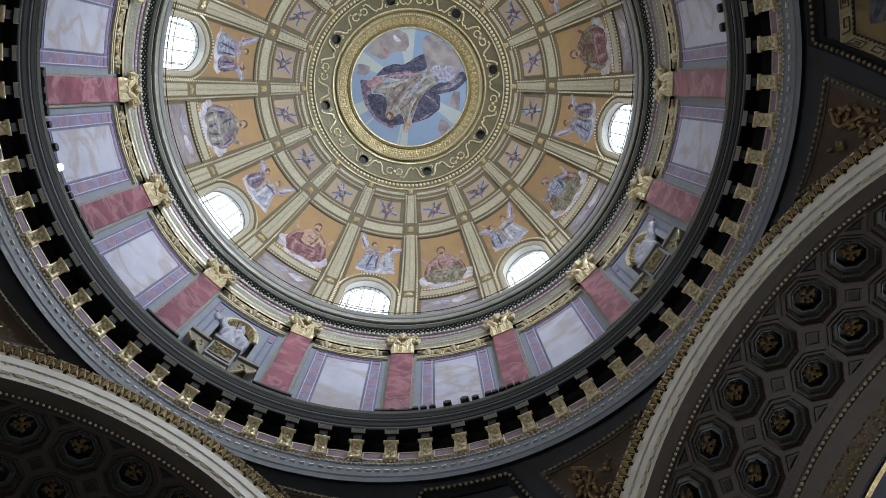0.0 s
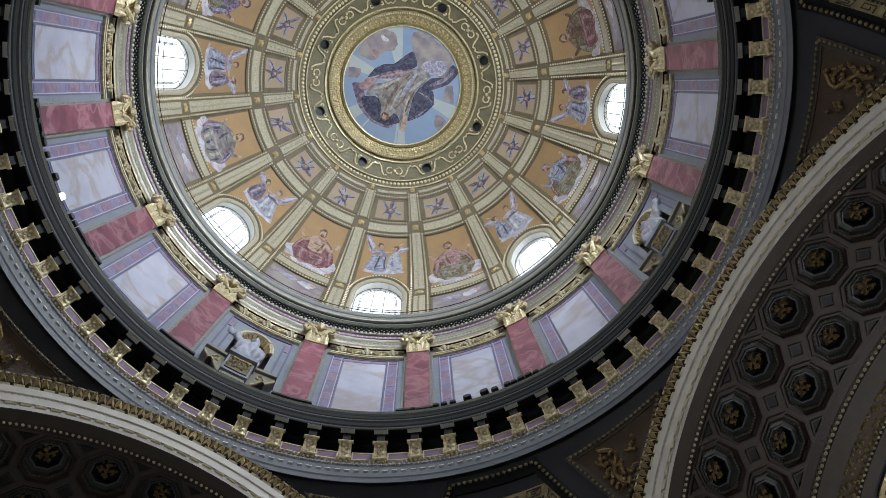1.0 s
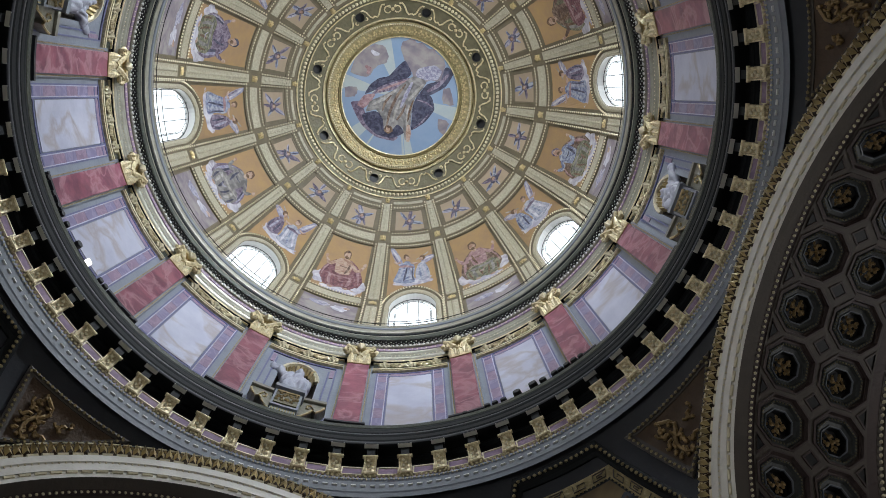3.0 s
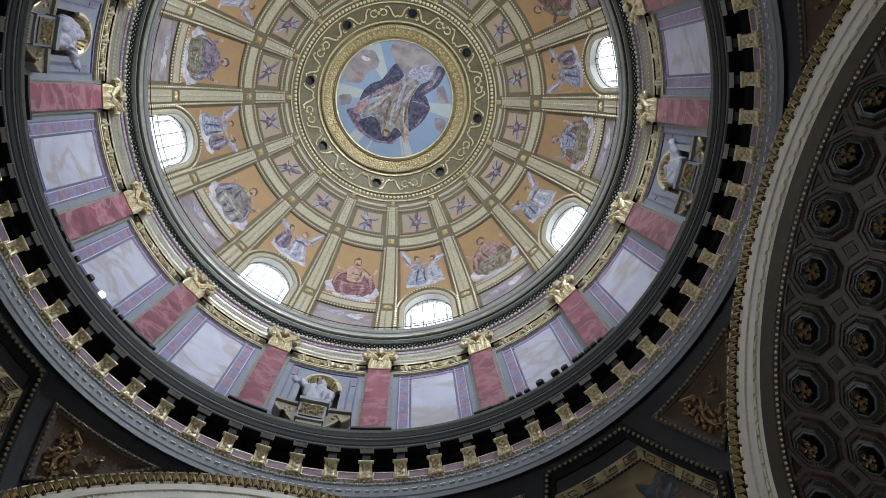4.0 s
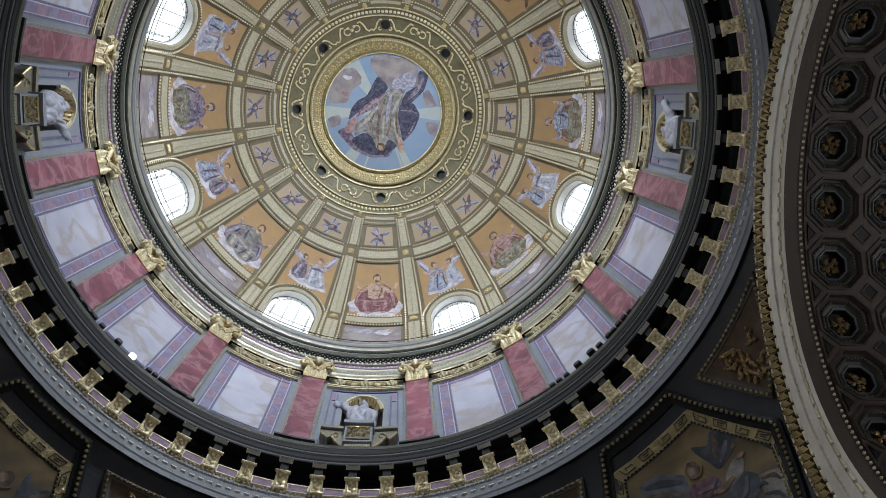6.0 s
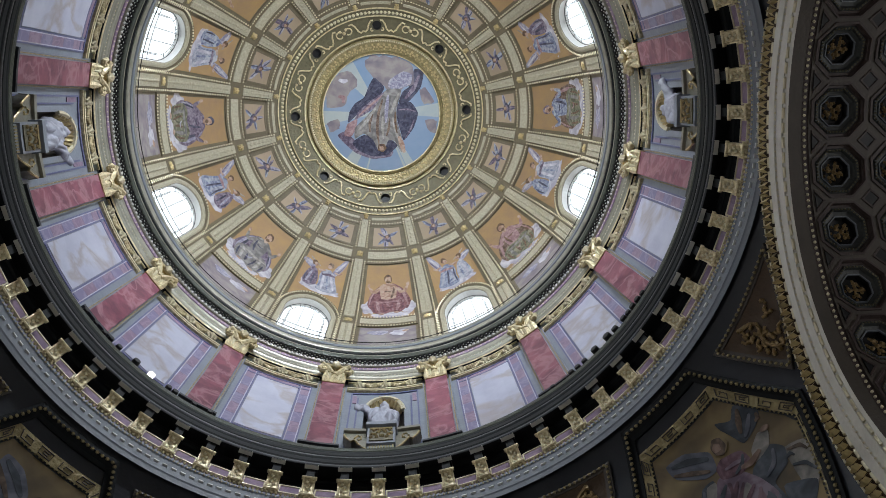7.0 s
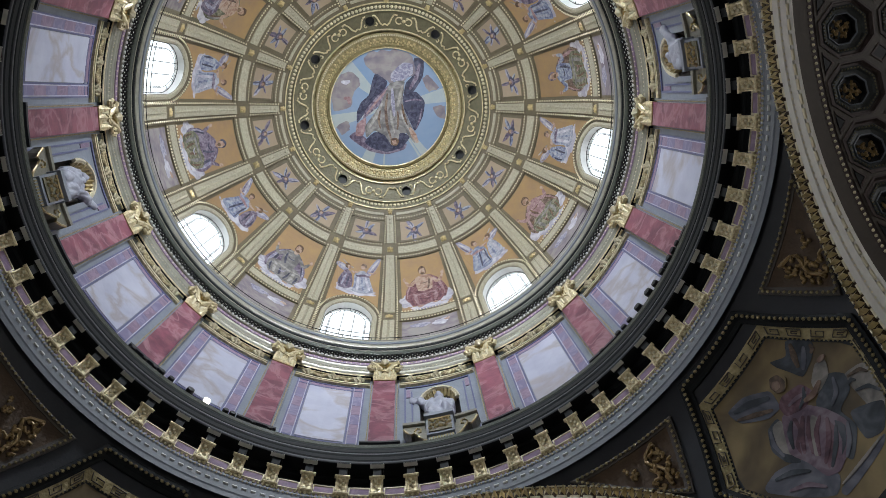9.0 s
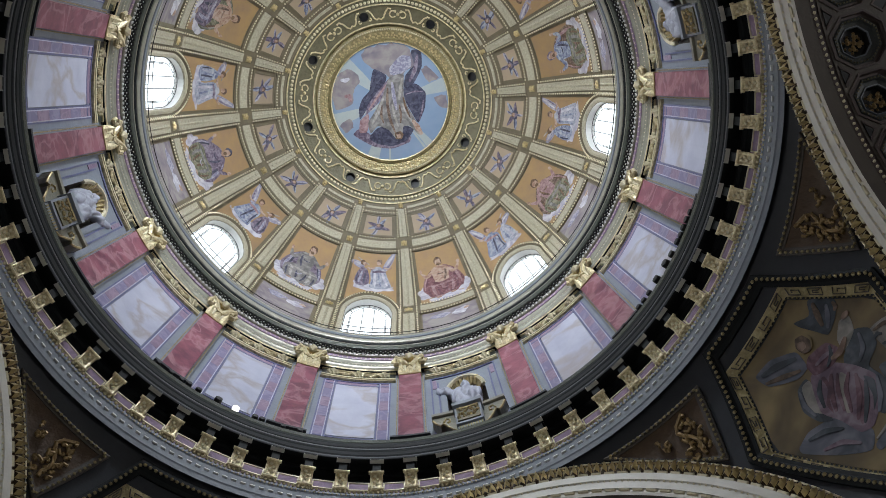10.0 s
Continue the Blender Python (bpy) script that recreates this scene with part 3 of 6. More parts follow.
def soft(points):
    """Rounds a coarse outline into a smooth one, keeping its extent (Chaikin with a tight first cut)."""
    for near in (0.86, 0.75):
        far = 1 - near
        new_pts = []
        for (x1, y1), (x2, y2) in zip(points, points[1:] + points[:1]):
            new_pts += [(x1 * near + x2 * far, y1 * near + y2 * far), (x1 * far + x2 * near, y1 * far + y2 * near)]
        points = new_pts
    return points


def dome_local(a, e0):
    """Local metres (x along the azimuth, y up the dome) to a point of the dome."""
    def fn(x, y, d):
        e = e0 + math.degrees(y / DOME_R)
        return on_dome(a - math.degrees(x / (DOME_R * math.cos(radians(max(e, 0))))), e, d)
    return fn


def stroke(pts, w):
    """A slender tapering brush stroke along a few points."""
    line = []
    for (x0, y0), (x1, y1), (x2, y2) in zip([pts[0]] + pts, pts, pts[1:] + [pts[-1]]):
        line += [((x0 + 6 * x1 + x2) / 8, (y0 + 6 * y1 + y2) / 8)]
    left, right = [], []
    n = len(line)
    for i, (x, y) in enumerate(line):
        ax, ay = line[max(0, i - 1)]
        bx, by = line[min(n - 1, i + 1)]
        ln_ = math.hypot(bx - ax, by - ay) or 1
        nx, ny = -(by - ay) / ln_, (bx - ax) / ln_
        h = w * (0.25 + 0.75 * math.sin(math.pi * (0.12 + 0.76 * i / (n - 1))))
        left.append((x + nx * h, y + ny * h))
        right.append((x - nx * h, y - ny * h))
    return soft(left + right[::-1])


LIGHT = dict(c_red="c_rose", c_blue="c_white", c_white="cloud", c_violet="wing", c_green="c_grey", c_brown="c_rose", c_grey="c_beige", c_beige="wing", c_indigo="c_violet",
             p_red="p_mauve", p_indigo="p_grey", p_grey="p_beige", p_beige="p_grey", p_mauve="p_beige")
SHADE = dict(c_red="c_wine", c_blue="c_indigo", c_white="c_blue", c_violet="c_indigo", c_green="hair", c_brown="hair", c_grey="c_indigo", c_beige="c_grey", c_indigo="c_night",
             p_red="p_indigo", p_indigo="p_brown", p_grey="p_indigo", p_beige="p_grey", p_mauve="p_red")


def shapes(owner, fn, items, d0):
    """Flat painted shapes, each a little above the one before."""
    for i, (name, outline, mat) in enumerate(items):
        b = Build()
        b.plate(fn, outline, d0 - 0.003, d0 + 0.008 + 0.0006 * i, 0.22)
        part(name, b, M[mat], owner)


FIG = {0: ("c_red", "c_red", "skin", "hair"), 2: ("c_green", "c_brown", "c_rose", "hair"), 4: ("c_green", "c_brown", "c_blue", "c_violet"),
       6: ("c_red", "c_green", "c_brown", "hair"), 8: ("c_blue", "c_brown", "skin", "hair"), 10: ("c_violet", "c_green", "skin", "hair"),
       12: ("c_green", "c_violet", "c_violet", "c_indigo"), 14: ("c_grey", "c_violet", "c_grey", "hair")}
for k in range(SECTORS):
    a = azim(k)
    on = lambda u, e, d: on_dome(a + u, e, d)
    # small upper field
    p = thing("cherub_field", "small sand-coloured painted field with a violet winged shape", "painting", "small fields of the dome")
    b = Build()
    b.slab(on, span(-6.7, 6.7, 5), span(42.2, 50.9, 4), 0.0, 0.02)
    part("ground", b, M["sand"], p)
    b = Build()
    for e in (42.6, 50.5):
        b.slab(on, span(-6.9, 6.9, 5), [e - 0.3, e + 0.3], 0.0, 0.05)
    for u in (-6.7, 6.7):
        b.slab(on, [u - 0.35, u + 0.35], span(42.3, 50.8, 3), 0.0, 0.05)
    part("frame", b, M["ochre"], p)
    fn = dome_local(a, 46.4)
    petals = []
    for i in range(6):
        t = radians(60 * i + 30 + 14 * math.sin(3 * k + i))
        ln_ = 0.72 + 0.16 * math.sin(5 * k + 2 * i)
        bend = 0.25 * math.sin(k + 2.3 * i)
        tip = lambda f, g: (f * ln_ * math.cos(t + g), f * ln_ * math.sin(t + g) * 1.05)
        petals.append(("wing", soft([tip(0.1, 0.6), tip(0.5, 0.34 + bend), tip(0.85, 0.16 + bend), tip(1.12, bend), tip(0.8, -0.14 + bend), tip(0.45, -0.34), tip(0.1, -0.6)]), ("c_blue", "wing", "c_violet")[(i + k) % 3]))
        petals.append(("wing_shade", stroke([tip(0.25, -0.1), tip(0.6, bend * 0.5 - 0.1), tip(0.95, bend - 0.05)], 0.035), "c_indigo"))
    shapes(p, fn, petals + [("mantle", blob(0.02, -0.04, 0.27, 0.24, 5, 0.2, seed=k), "c_indigo"), ("collar", blob(0.0, -0.02, 0.17, 0.16, 0, 0.2, seed=k + 3), "c_violet"),
                            ("hair", blob(0, 0.07, 0.13, 0.13, seed=k), "hair"), ("face", blob(0.01, 0.04, 0.085, 0.1, seed=k), "skin")], 0.02)
    # large field
    if k % 2 == 0:
        c1, c2, c3, c4 = FIG[k]
        p = thing("figure_field", "orange-gold painted field with a seated draped shape on clouds", "painting", "large fields of the dome")
        b = Build()
        b.slab(on, span(-7.6, 7.6, 6), span(6, 35, 14), 0.0, 0.02)
        part("ground", b, M["orange"], p)
        fn0 = dome_local(a, 19.0)
        fn = lambda x, y, d: fn0(x * 1.27, y * 1.76 + 0.1, d)
        s = 1 if k % 4 == 0 else -1
        fl = lambda pts: [(x * s, y) for x, y in pts]
        li, sh = LIGHT[c1], SHADE[c1]
        mli, msh = LIGHT[c2], SHADE[c2]
        turn = 0.12 * math.sin(k * 1.3)
        shapes(p, fn, [
            ("cloud", fl(blob(0.88, -0.75, 0.34, 0.42, 5, 0.12, seed=k + 1)), "cloud"),
            ("cloud", fl(blob(-0.86, -0.7, 0.34, 0.44, 5, 0.12, seed=k + 2)), "cloud"),
            ("cloud", fl(blob(0.1, -1.25, 0.8, 0.27, 7, 0.12, seed=k + 3)), "cloud"),
            ("cloud_shade", fl(stroke([(-0.6, -1.38), (0.0, -1.44), (0.6, -1.36)], 0.07)), "wing"),
            ("mantle", fl(soft([(-0.95, -0.5), (-0.86, 0.0), (-0.62, 0.42), (-0.3, 0.7), (0.25, 0.78), (0.62, 0.5), (0.85, 0.15), (1.02, -0.35), (0.85, -0.85), (0.6, -0.7), (-0.4, -0.75), (-0.8, -0.8)])), c2),
            ("mantle_fold", fl(stroke([(0.42, 0.6), (0.68, 0.25), (0.82, -0.25), (0.8, -0.65)], 0.07)), mli),
            ("mantle_fold", fl(stroke([(0.55, 0.4), (0.6, 0.0), (0.66, -0.4)], 0.06)), msh),
            ("mantle_fold", fl(stroke([(-0.5, 0.42), (-0.72, 0.05), (-0.8, -0.4)], 0.07)), msh),
            ("mantle_fold", fl(stroke([(-0.62, 0.3), (-0.82, -0.1), (-0.86, -0.55)], 0.04)), mli),
            ("torso", fl(soft([(-0.42, 0.6), (-0.22, 0.76), (0.2, 0.76), (0.42, 0.58), (0.36, 0.1), (0.3, -0.22), (-0.3, -0.22), (-0.36, 0.1)])), c3),
            ("torso_shade", fl(stroke([(0.26, 0.6), (0.24, 0.2), (0.1, -0.1)], 0.06)), "c_brown" if c3 == "skin" else SHADE.get(c3, "hair")),
            ("torso_shade", fl(stroke([(-0.2, 0.35), (0.0, 0.3), (0.18, 0.36)], 0.03)), "c_brown" if c3 == "skin" else SHADE.get(c3, "hair")),
            ("lap", fl(soft([(-0.82, -0.35), (-0.5, -0.08), (0.0, -0.16), (0.45, -0.05), (0.82, -0.32), (0.8, -0.75), (0.52, -1.08), (0.12, -0.98), (-0.2, -1.18), (-0.66, -1.08), (-0.78, -0.75)])), c1),
            ("lap_fold", fl(stroke([(-0.7, -0.28), (-0.25, -0.34), (0.2, -0.26), (0.62, -0.3)], 0.06)), li),
            ("lap_fold", fl(stroke([(-0.45, -0.25), (-0.5, -0.62), (-0.36, -1.02)], 0.085)), li),
            ("lap_fold", fl(stroke([(-0.28, -0.38), (-0.26, -0.7), (-0.12, -1.05)], 0.05)), sh),
            ("lap_fold", fl(stroke([(0.44, -0.24), (0.46, -0.6), (0.34, -0.95)], 0.085)), li),
            ("lap_fold", fl(stroke([(0.2, -0.4), (0.1, -0.68), (0.12, -0.92)], 0.06)), sh),
            ("lap_fold", fl(stroke([(0.66, -0.36), (0.66, -0.66), (0.54, -0.96)], 0.05)), sh),
            ("lap_fold", fl(stroke([(-0.1, -0.42), (0.02, -0.62), (0.22, -0.56)], 0.035)), mli),
            ("lap_fold", fl(stroke([(-0.68, -0.45), (-0.68, -0.75), (-0.6, -1.0)], 0.05)), sh),
            ("foot", fl(blob(-0.3, -1.16, 0.13, 0.06, seed=k)), "skin"),
            ("foot", fl(blob(0.36, -1.04, 0.12, 0.06, seed=k)), "skin"),
            ("arm", fl(stroke([(-0.36, 0.56), (-0.6, 0.24), (-0.72, 0.26), (-0.86, 0.56)], 0.1)), c3),
            ("arm", fl(stroke([(0.36, 0.56), (0.58, 0.2), (0.74, 0.26), (0.9 + turn, 0.6)], 0.1)), c3),
            ("hand", fl(blob(-0.88, 0.62, 0.07, 0.1, seed=k)), "skin"),
            ("hand", fl(blob(0.9 + turn, 0.66, 0.07, 0.1, seed=k + 1)), "skin"),
            ("hood", fl(blob(turn, 1.0, 0.19, 0.21, 0, 0.1, seed=k + 5)), c4),
            ("neck", fl(blob(turn * 0.6, 0.76, 0.1, 0.1, seed=k + 6)), "skin"),
            ("face", fl(blob(turn, 0.94, 0.145, 0.17, seed=k + 6)), "skin"),
            ("beard", fl(blob(turn, 0.85, 0.09, 0.075, seed=k + 7)), "hair"),
        ], 0.02)
        low = thing("foot_field", "low painted field with pale scrollwork under a dome band", "painting", "foot fields of the dome")
        b = Build()
        b.slab(on, span(-7.6, 7.6, 6), span(-24, -4.2, 5), 0.0, 0.02)
        part("ground", b, M["smoke"], low)
        fn2 = dome_local(a, -10)
        shapes(low, fn2, [("scroll", blob(0.55, 0.1, 0.45, 0.5, 6, 0.2, seed=k), "cloud"), ("scroll", blob(-0.5, 0.2, 0.5, 0.45, 5, 0.2, seed=k + 1), "wing"),
                          ("knot", blob(0.9, 0.35, 0.16, 0.2, 0, 0.2, seed=k + 2), "skin")], 0.02)
    else:
        p = thing("angel_field", "ochre painted field with pale winged shapes above a window", "painting", "window fields of the dome")
        b = Build()
        holed(b, lambda u, e: on_dome(a + u, e, 0.02), window_outline(2.65), (-7.7, 7.7, -4, 35), (0, -3), 8, 60)
        part("ground", b, M["orange"], p)
        fn1 = dome_local(a, 25.6)
        fn = lambda x, y, d: fn1(x * 1.24, y * 1.5 + 0.12, d)
        s = 1 if k % 4 == 1 else -1
        fl = lambda pts: [(x * s, y) for x, y in pts]
        cols = (("c_blue", "c_white"), ("c_white", "c_blue"), ("c_blue", "c_violet"), ("c_white", "c_violet"))[(k // 2) % 4]
        shapes(p, fn, [
            ("cloud", fl(blob(-0.2, -1.0, 0.75, 0.27, 7, 0.12, seed=k + 3)), "cloud"),
            ("cloud", fl(blob(0.5, -0.85, 0.48, 0.28, 5, 0.12, seed=k + 4)), "cloud"),
            ("wing", fl(soft([(-0.38, 0.25), (-0.5, 0.65), (-0.78, 1.15), (-0.98, 1.2), (-0.92, 0.85), (-0.8, 0.5), (-0.58, 0.1)])), "wing"),
            ("feather", fl(stroke([(-0.52, 0.35), (-0.68, 0.75), (-0.92, 1.12)], 0.05)), "cloud"),
            ("feather", fl(stroke([(-0.62, 0.3), (-0.78, 0.62), (-0.9, 0.9)], 0.035)), "c_violet"),
            ("wing", fl(soft([(0.42, 0.42), (0.72, 0.62), (1.02, 0.66), (1.14, 0.52), (0.9, 0.32), (0.55, 0.16)])), "wing"),
            ("feather", fl(stroke([(0.55, 0.4), (0.8, 0.52), (1.06, 0.56)], 0.04)), "cloud"),
            ("robe", fl(soft([(-0.92, -0.95), (-0.7, -0.35), (-0.55, 0.1), (-0.3, 0.42), (0.05, 0.36), (0.16, 0.0), (0.08, -0.5), (0.16, -0.98), (-0.35, -1.08)])), cols[0]),
            ("robe_fold", fl(stroke([(-0.35, 0.2), (-0.5, -0.3), (-0.72, -0.9)], 0.07)), LIGHT[cols[0]]),
            ("robe_fold", fl(stroke([(-0.2, 0.1), (-0.3, -0.4), (-0.42, -0.98)], 0.05)), SHADE[cols[0]]),
            ("robe_fold", fl(stroke([(-0.05, 0.1), (-0.1, -0.45), (-0.12, -0.98)], 0.07)), LIGHT[cols[0]]),
            ("robe_fold", fl(stroke([(0.06, 0.1), (0.0, -0.5), (0.06, -0.92)], 0.04)), SHADE[cols[0]]),
            ("sash", fl(stroke([(-0.62, 0.05), (-0.3, 0.14), (0.12, 0.02)], 0.08)), "c_rose" if k % 4 == 1 else "c_violet"),
            ("second_robe", fl(soft([(0.16, -0.3), (0.3, 0.2), (0.55, 0.34), (0.74, 0.02), (0.86, -0.5), (0.78, -0.86), (0.4, -0.92), (0.16, -0.72)])), cols[1]),
            ("robe_fold", fl(stroke([(0.5, 0.15), (0.6, -0.3), (0.66, -0.78)], 0.06)), LIGHT[cols[1]]),
            ("robe_fold", fl(stroke([(0.36, 0.02), (0.4, -0.4), (0.42, -0.82)], 0.05)), SHADE[cols[1]]),
            ("robe_fold", fl(stroke([(0.72, -0.1), (0.78, -0.45), (0.74, -0.75)], 0.04)), SHADE[cols[1]]),
            ("arm", fl(stroke([(-0.1, 0.36), (0.14, 0.2), (0.36, 0.3)], 0.07)), "skin"),
            ("arm", fl(stroke([(-0.45, 0.36), (-0.7, 0.22), (-0.86, 0.4)], 0.06)), "skin"),
            ("trumpet", fl(stroke([(0.2, 0.46), (0.5, 0.6), (0.86, 0.86)], 0.035)), "c_beige"),
            ("hair", fl(blob(0.52, 0.55, 0.14, 0.14, 0, 0.1, seed=k + 5)), "hair"),
            ("face", fl(blob(0.45, 0.48, 0.09, 0.1, seed=k + 7)), "skin"),
            ("hair", fl(blob(-0.23, 0.66, 0.14, 0.14, 0, 0.1, seed=k + 9)), "hair" if k % 4 == 1 else "c_brown"),
            ("face", fl(blob(-0.2, 0.58, 0.1, 0.115, seed=k + 6)), "skin"),
        ], 0.02)

# ---------------------------------------------------------------- crown of the dome
b = Build()
for j in range(8):
    a = azim(2 * j)
    hole = [(3.1 * math.cos(2 * math.pi * i / 20), 61.2 + 1.55 * math.sin(2 * math.pi * i / 20)) for i in range(20)]
    holed(b, lambda u, e: on_dome(a + u, e, 0.02), hole, (-22.5, 22.5, 57.9, 64.2), (0, 61.2), 3, 36)
ring = single("crown_ring", b, M["olive"], "olive gilt ring with round holes and scrolls at the dome's crown", "ring")
b = Build()
b.grid(lambda a, p: on_dome(a, p[0], p[1]), [3 * i for i in range(120)], ((64.2, 0.0), (64.15, 0.14), (64.45, 0.14), (64.5, 0.03)), True)
part("rim", b, M["leaf"], ring, "bright gilt rim")
b = Build()
b.grid(lambda a, p: on_dome(a, p[0], p[1]), [3 * i for i in range(120)], ((54.6, 0.0), (54.7, 0.12), (55.2, 0.14), (55.4, 0.06), (57.2, 0.05), (57.5, 0.13), (57.9, 0.13), (58.1, 0.0)), True)
part("outer_rim", b, M["olive"], ring)
for e0, e1 in ((54.75, 55.2), (57.5, 57.9)):
    b = Build()
    b.grid(lambda a, p: on_dome(a, p[0], p[1]), [3 * i for i in range(120)], ((e0, 0.13), (e0 + 0.08, 0.17), (e1 - 0.08, 0.17), (e1, 0.13)), True)
    part("rim_fillet", b, M["leaf"], ring, "bright gilt fillet")
b = Build()
bead_run(b, lambda t: on_dome(360 * t, 56.5, 0.1), 2 * math.pi * 6.0, 0.24, 0.105)
part("bead_row", b, M["gold_pale"], ring, "row of pale gilt beads", kind="stuff")
b = Build()
b.grid(lambda a, p: on_dome(a, p[0], p[1]), [3 * i for i in range(120)], ((64.5, -0.12), (65.5, -0.12), (65.6, 0.06), (65.9, 0.08), (66.05, 0.03), (66.4, 0.03), (66.6, 0.07), (66.8, -0.02), (69.4, -0.04), (69.6, 0.08), (69.9, 0.02), (70.1, 0.12), (70.4, 0.12), (70.6, 0.0)), True)
part("inner_band", b, M["gold_dull"], ring, "broad dull gilt band with leaf relief")
b = Build()
bead_run(b, lambda t: on_dome(360 * t, 66.2, 0.08), 2 * math.pi * 4.4, 0.14, 0.06)
part("egg_row", b, M["gold_pale"], ring, "row of small pale eggs", kind="stuff")
b = Build()
for i in range(72):
    a = 5 * i
    for du, de, r in ((0, 67.6, 0.09), (1.4, 68.3, 0.07), (-1.3, 68.4, 0.07), (0.4, 69.0, 0.06)):
        b.bead(on_dome(a + du + rng.uniform(-.5, .5), de, 0.03), r, 0.5)
part("leaf_relief", b, M["gold"], ring, kind="stuff")
b = Build()
b.grid(lambda a, e: on_dome(a, e, 0.13), [3 * i for i in range(120)], (70.25, 70.55), True)
part("picture_frame", b, M["leaf"], ring, "thin bright gilt frame")
for j in range(8):
    a = azim(2 * j)
    b = Build()
    b.grid(lambda t, d: on_dome(a + 3.1 * math.cos(t), 61.2 + 1.55 * math.sin(t), d), [2 * math.pi * i / 20 for i in range(20)], (0.03, -0.24), True)
    b.add([on_dome(a + 3.1 * math.cos(2 * math.pi * i / 20), 61.2 + 1.55 * math.sin(2 * math.pi * i / 20), -0.24) for i in range(20)], [tuple(range(20))])
    # Shallow cup coloured black to paint the darkness inside the hole.
    part("hole", b, M["black"], ring, "dark round hole")
    b = Build()
    for s in (-1, 1):
        b.tube([on_dome(a + s * u, e, 0.09) for u, e in ((2.2, 59.3), (3.6, 59.3), (5.2, 60.4), (6.6, 62.2), (8.2, 62.8), (9.6, 62.4))], 0.055, sides=5)
        b.tube([on_dome(a + 22.5 + s * u, e, 0.09) for u, e in ((12.9, 62.4), (11.2, 62.9), (9.6, 62.2), (8.0, 60.3), (6.4, 59.2), (4.5, 59.4))], 0.055, sides=5)
        b.tube([on_dome(a + 22.5 + s * (3.2 + 2.2 * math.cos(t)), 61.2 + 1.1 * math.sin(t), 0.07) for t in span(-2.6, 2.4, 10)], 0.045, sides=5)
    b.bead(on_dome(a + 22.5, 61.2, 0.06), 0.12)
    for s in (-1, 1):
        b.bead(on_dome(a + 22.5 + s * 2.0, 60.2, 0.06), 0.09)
        b.tube([on_dome(a + s * (3.6 + 0.9 * math.cos(t)), 62.4 + 0.5 * math.sin(t), 0.06) for t in span(-1.5, 2.6, 7)], 0.04, sides=5)
    part("scroll", b, M["leaf"], ring, "pale gilt scroll ornament")

# crown picture: a painted disc
PIC_R = 3.66
RIGHT, UP = Vector((-0.987, -0.162, 0)), Vector((-0.162, 0.987, 0))
PIC_Z = up(SPRING + DOME_R * math.sin(radians(70.4)))


def on_pic(x, y, d=0.0):
    p = (RIGHT * x + UP * y) * PIC_R
    return Vector((p.x, p.y, PIC_Z - d))


pic = thing("crown_picture", "round sky-blue painting with rays, clouds and a draped shape", "painting")
b = Build()
b.grid(lambda t, r: on_pic(r * math.cos(t), r * math.sin(t)), [2 * math.pi * i / 64 for i in range(64)], (0.001, 0.25, 0.5, 0.75, 1.0), True)
part("ground", b, M["heaven"], pic)


def q(*pts):
    """Outline given on a disc of radius 312 centred at (412, 325), y down."""
    return soft([((x - 412) / 312, (325 - y) / 312) for x, y in pts])


def qs(w, *pts):
    """A brush stroke on the same disc."""
    return stroke([((x - 412) / 312, (325 - y) / 312) for x, y in pts], w / 312)


def ray_wedge(deg, half):
    t0, t1 = radians(deg - half), radians(deg + half)
    return [(0.1 * math.cos(t0), 0.1 * math.sin(t0)), (0.985 * math.cos(t0), 0.985 * math.sin(t0)),
            (0.99 * math.cos((t0 + t1) / 2), 0.99 * math.sin((t0 + t1) / 2)), (0.985 * math.cos(t1), 0.985 * math.sin(t1)), (0.1 * math.cos(t1), 0.1 * math.sin(t1))]


